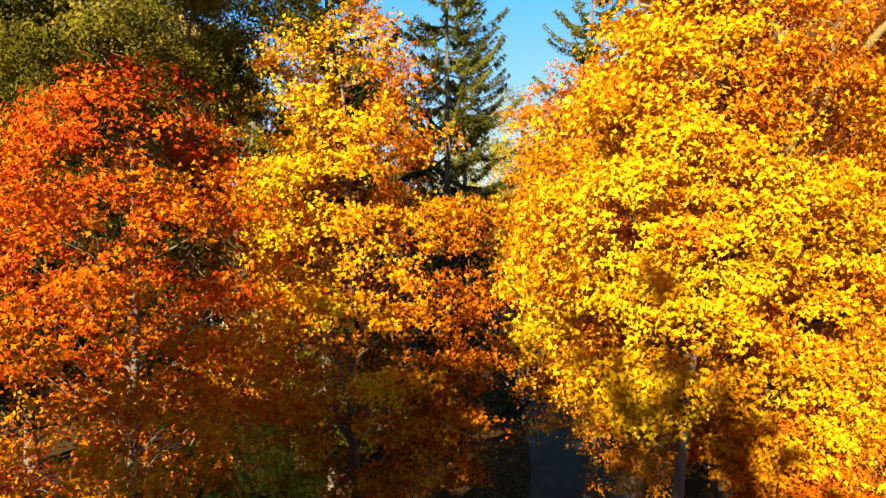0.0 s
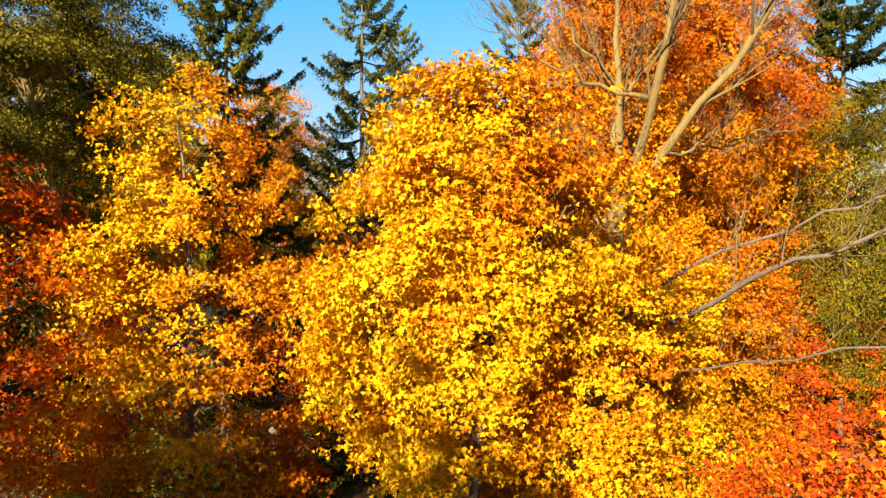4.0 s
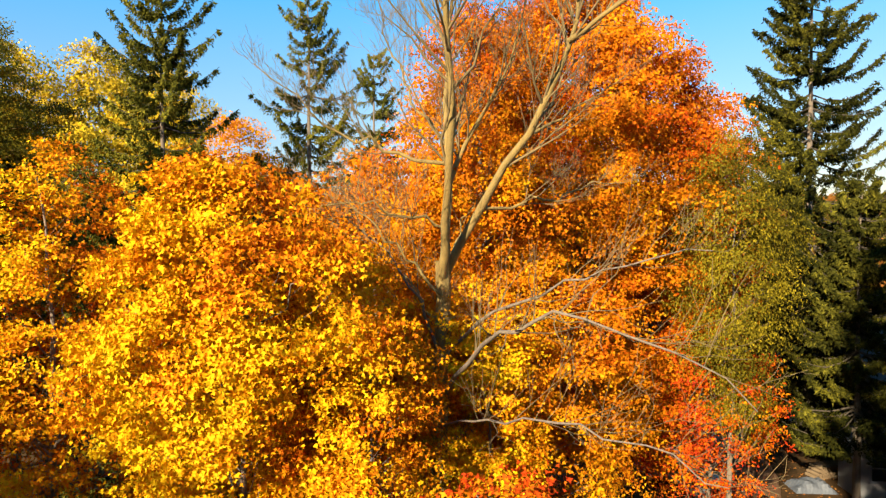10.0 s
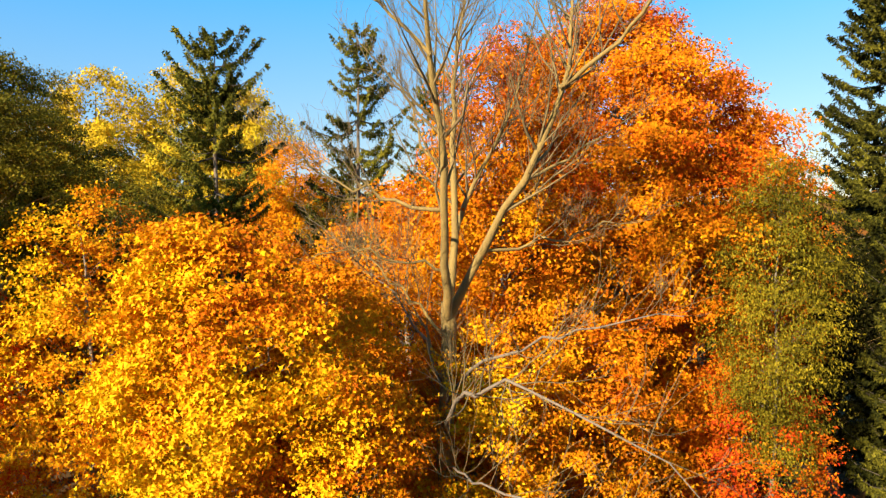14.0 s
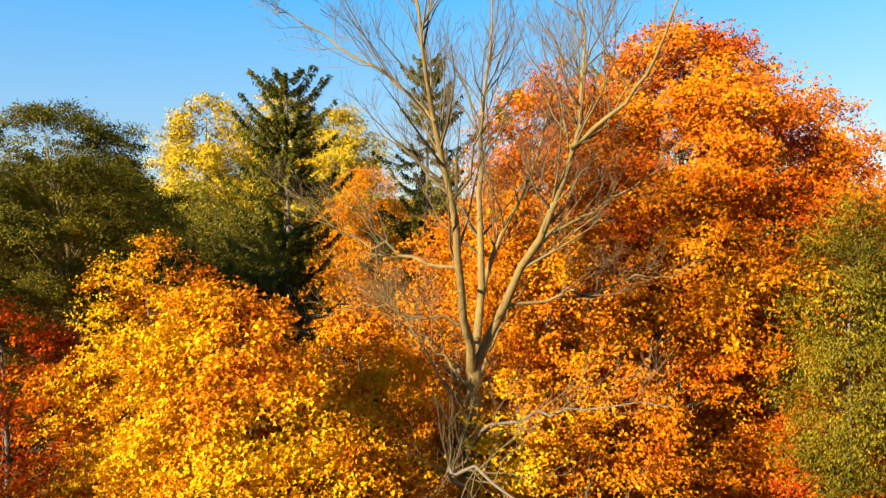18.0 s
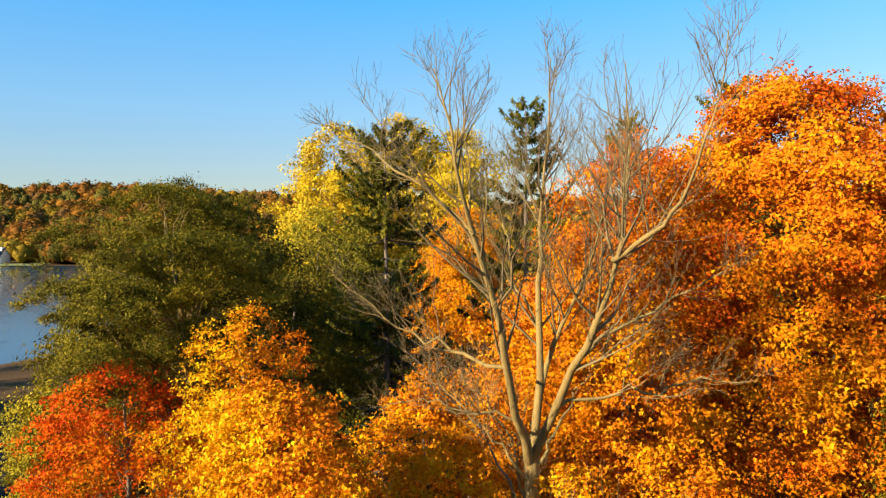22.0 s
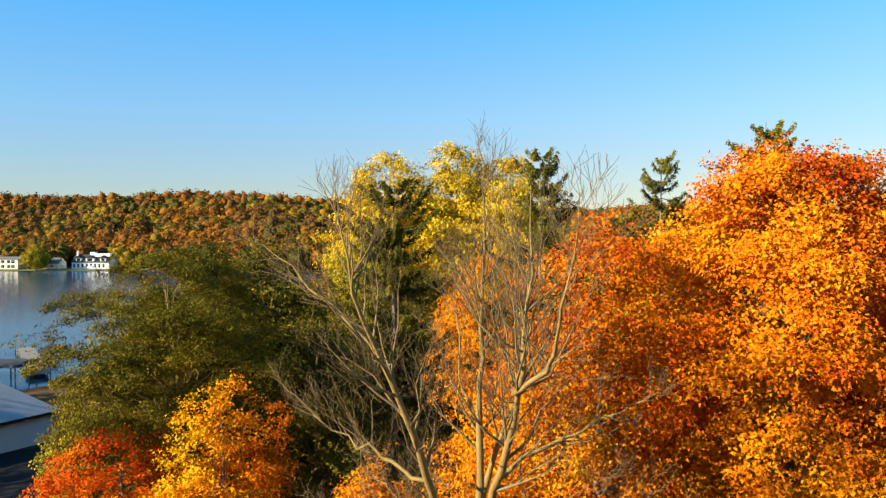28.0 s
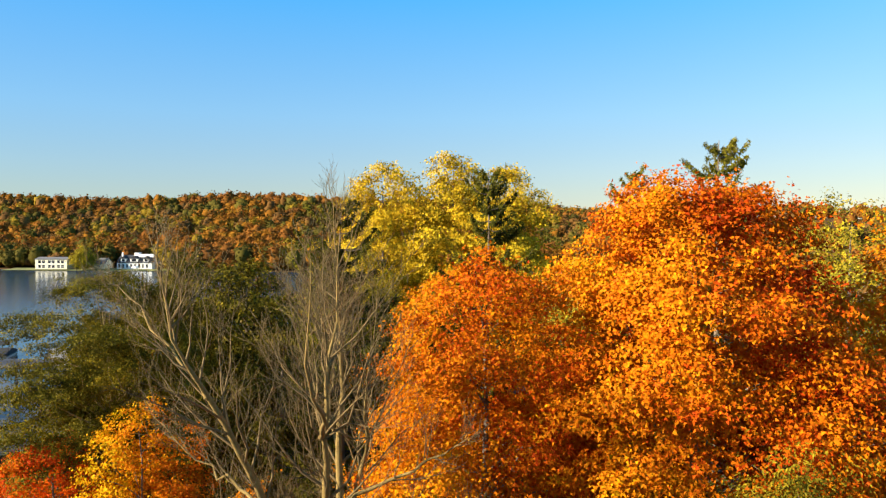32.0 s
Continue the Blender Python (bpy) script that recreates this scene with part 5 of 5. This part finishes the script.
# ---- vehicles ----
def car(name, at, yaw, paint, label, tall=False, category="car"):
    """A car: shaped body, cabin, panes, lamps, bumpers, mirrors and wheels. Its nose points along its own -y."""
    c = tagged(new(name, None), label, category)
    c.matrix_world = pose(*at, 0, 0, yaw)
    top = 1.82 if tall else 1.5
    bm = bmesh.new()
    prism(bm, [(-2.25, 0.42), (-2.3, 0.75), (-2.1, 0.98), (-1.0, 1.06), (2.2, 1.1), (2.3, 0.8), (2.25, 0.42)], "x", -0.9, 0.9)
    bmesh.ops.bevel(bm, geom=list(bm.edges), offset=0.07, segments=2, affect="EDGES")
    part("body", bm, paint, c)
    bm = bmesh.new()
    g = [(-1.15, 1.06), (-0.45, top - 0.04), (0.2, top), (1.7, top - 0.04), (2.15, 1.1)]
    lo, hi = [bm.verts.new((-0.84, *p)) for p in g], [bm.verts.new((0.84, *p)) for p in g]
    for v in lo + hi:
        if v.co.z > 1.3:
            v.co.x *= 0.84
    bm.faces.new(lo)
    bm.faces.new(hi[::-1])
    for i in range(5):
        j = (i + 1) % 5
        bm.faces.new((lo[i], lo[j], hi[j], hi[i]))
    bmesh.ops.bevel(bm, geom=list(bm.edges), offset=0.05, segments=2, affect="EDGES")
    cabin = part("cabin", bm, paint, c)
    for nm, pts in (("windscreen", [(-1.08, 1.14), (-0.52, top - 0.1)]), ("rear_window", [(2.12, 1.2), (1.76, top - 0.12)])):
        bm = bmesh.new()
        (ya, za), (yb, zb) = pts
        s = -0.02 if nm == "windscreen" else 0.03
        vs = [bm.verts.new(p) for p in ((-0.7, ya + s, za), (0.7, ya + s, za), (0.6, yb + s, zb), (-0.6, yb + s, zb))]
        vs += [bm.verts.new(v.co + Vector((0, -s * 1.6, -0.02))) for v in vs]
        for q in ((0, 1, 2, 3), (7, 6, 5, 4), (0, 4, 5, 1), (1, 5, 6, 2), (2, 6, 7, 3), (3, 7, 4, 0)):
            bm.faces.new([vs[i] for i in q])
        part(nm, bm, glass, cabin)
    for sx in (-1, 1):
        for y0, y1 in ((-0.7, 0.35), (0.45, 1.65)):
            bm = bmesh.new()
            prism(bm, [(y0 + (0.2 if y0 < 0 else 0), 1.16), (y1 + (0.2 if y1 > 1 else 0), 1.16), (y1, top - 0.12), (y0 + (0.42 if y0 < 0 else 0), top - 0.12)], "x", 0.0, 0.03)
            for v in bm.verts:
                v.co.x = sx * (v.co.x + 0.835 - 0.12 * max(0, (v.co.z - 1.1)) / (top - 1.1))
            part("side_window", bm, glass, cabin)
        bm = bmesh.new()
        box(bm, (sx * 1.0 - 0.1, -0.85, 1.08), (sx * 1.0 + 0.1, -0.72, 1.22), 0.03)
        part("mirror", bm, paint, c)
        for nm, y, mat in (("headlight", -2.26, lamp_clear), ("tail_light", 2.24, lamp_red)):
            bm = bmesh.new()
            box(bm, (sx * 0.68 - 0.17, y - 0.06, 0.74), (sx * 0.68 + 0.17, y + 0.08, 0.9), 0.03)
            part(nm, bm, mat, c)
        for y in (-1.42, 1.38):
            rot = Matrix.Translation((sx * 0.82, y, 0.34)) @ Matrix.Rotation(radians(90), 4, "Y")
            bm = bmesh.new()
            bmesh.ops.create_cone(bm, cap_ends=True, segments=24, radius1=0.34, radius2=0.34, depth=0.22, matrix=rot)
            bmesh.ops.bevel(bm, geom=[e for e in bm.edges if e.calc_face_angle(0) > 1], offset=0.04, segments=2, affect="EDGES")
            wh = part("wheel", bm, rubber, c)
            bm = bmesh.new()
            bmesh.ops.create_cone(bm, cap_ends=True, segments=18, radius1=0.21, radius2=0.18, depth=0.05, matrix=Matrix.Translation((sx * 0.945, y, 0.34)) @ Matrix.Rotation(radians(90 * sx), 4, "Y"))
            part("rim", bm, chrome, wh)
    for y in (-2.3, 2.28):
        bm = bmesh.new()
        box(bm, (-0.88, y - 0.07, 0.38), (0.88, y + 0.07, 0.6), 0.05)
        part("bumper", bm, rubber, c)
    return c


car("sport_utility_car", (7.0, 45.0, 0.1), 184, paint_black, "black sport utility car parked on the drive", True)
car("station_car", (21.3, 35.2, 0.1), 40, paint_grey, "grey car parked on the leaf covered path", True)
car("saloon_car", (22.8, 28.9, 0.08), 65, paint_cream, "pale cream saloon car parked beside the leaf covered path")
van = car("camper_van", (23.4, 42.6, 0.1), 70, paint_cream, "cream camper van with a raised roof", True, "van")
bm = bmesh.new()
box(bm, (-0.78, -0.6, 1.72), (0.78, 2.0, 2.35), 0.12)
part("raised_roof", bm, paint_cream, van)


def wood_pile(at, yaw):
    rng = np.random.default_rng(4)
    w = tagged(new("wood_pile", None), "pile of split firewood beside the path", "wood pile")
    w.matrix_world = pose(*at, 0, 0, yaw)
    bm = bmesh.new()
    bmesh.ops.create_cone(bm, cap_ends=True, segments=7, radius1=0.11, radius2=0.1, depth=0.9, matrix=Matrix.Rotation(radians(90), 4, "X"))
    me = bpy.data.meshes.new("log")
    bm.to_mesh(me)
    bm.free()
    me.materials.append(log_end)
    for r in range(4):
        for k in range(15 - r):
            lg = new("log", me)
            lg.parent = w
            lg.matrix_local = pose(-1.6 + 0.215 * k + 0.107 * r + rng.normal(0, 0.012), rng.normal(0, 0.05), 0.11 + 0.185 * r, 0, rng.uniform(0, 360), 0)


wood_pile((31.0, 37.8, 0), 20)
bm = bmesh.new()
bmesh.ops.create_grid(bm, x_segments=14, y_segments=10, size=1)
for v in bm.verts:
    d = max(abs(v.co.x), abs(v.co.y))
    v.co = Vector((v.co.x * 1.15, v.co.y * 0.8, (0.55 * (1 - d ** 3) + 0.06 * math.sin(v.co.x * 9 + v.co.y * 5)) if d < 0.98 else 0.02))
tarp = part("tarpaulin", bm, canvas_blue_shaded)
tarp.location = (28.6, 35.6, 0)
tagged(tarp, "grey blue tarpaulin over a low heap", "tarpaulin")
# a trimmed row of low bushes along the lot, brown and half bare
for k, (x, y) in enumerate(((-34, 27), (-33.4, 25), (-35, 29.5))):
    broadleaf("shrub", (x, y, 0), [(0.2, 0.6), (0.9, 1.1), (1.7, 0.8), (2.2, 0.2)], leaf_rust, 300 + k, 60, 30, 0.12, "low reddish brown shrub beside the parking lot", clump=0.3, trunk_r=0.04, limbs=5,
              group="shrubs beside the parking lot")
# trees added out of view to shade the lot
for k, (x, y, top, r) in enumerate(((-50, -8, 17, 5.5), (-60, -6, 18, 5.5), (-70, -4, 18, 5.5), (-80, 2, 17, 5.5), (-90, 8, 16, 5.5), (-102, 14, 15, 5))):
    broadleaf("maple_tree", (x, y, 0), [(1.5, r * 0.6), (top * 0.3, r), (top * 0.6, r), (top * 0.85, r * 0.65), (top, r * 0.15)], leaf_orange, 170 + k, 150, 40, 0.5, "unseen orange maple tree added to shade the lot",
              clump=1.3, flat=0.7, trunk_r=0.3, limbs=6, thin=False, group="maples by the shore")
broadleaf("willow_tree", (-424.5, 137.5, 0), [(2, 3), (5, 5.6), (10, 5.2), (14, 1.0)], leaf_lime, 310, 120, 60, 0.9, "yellow green willow tree on the far lawn", clump=1.8, flat=0.7, trunk_r=0.5, limbs=6, thin=False)
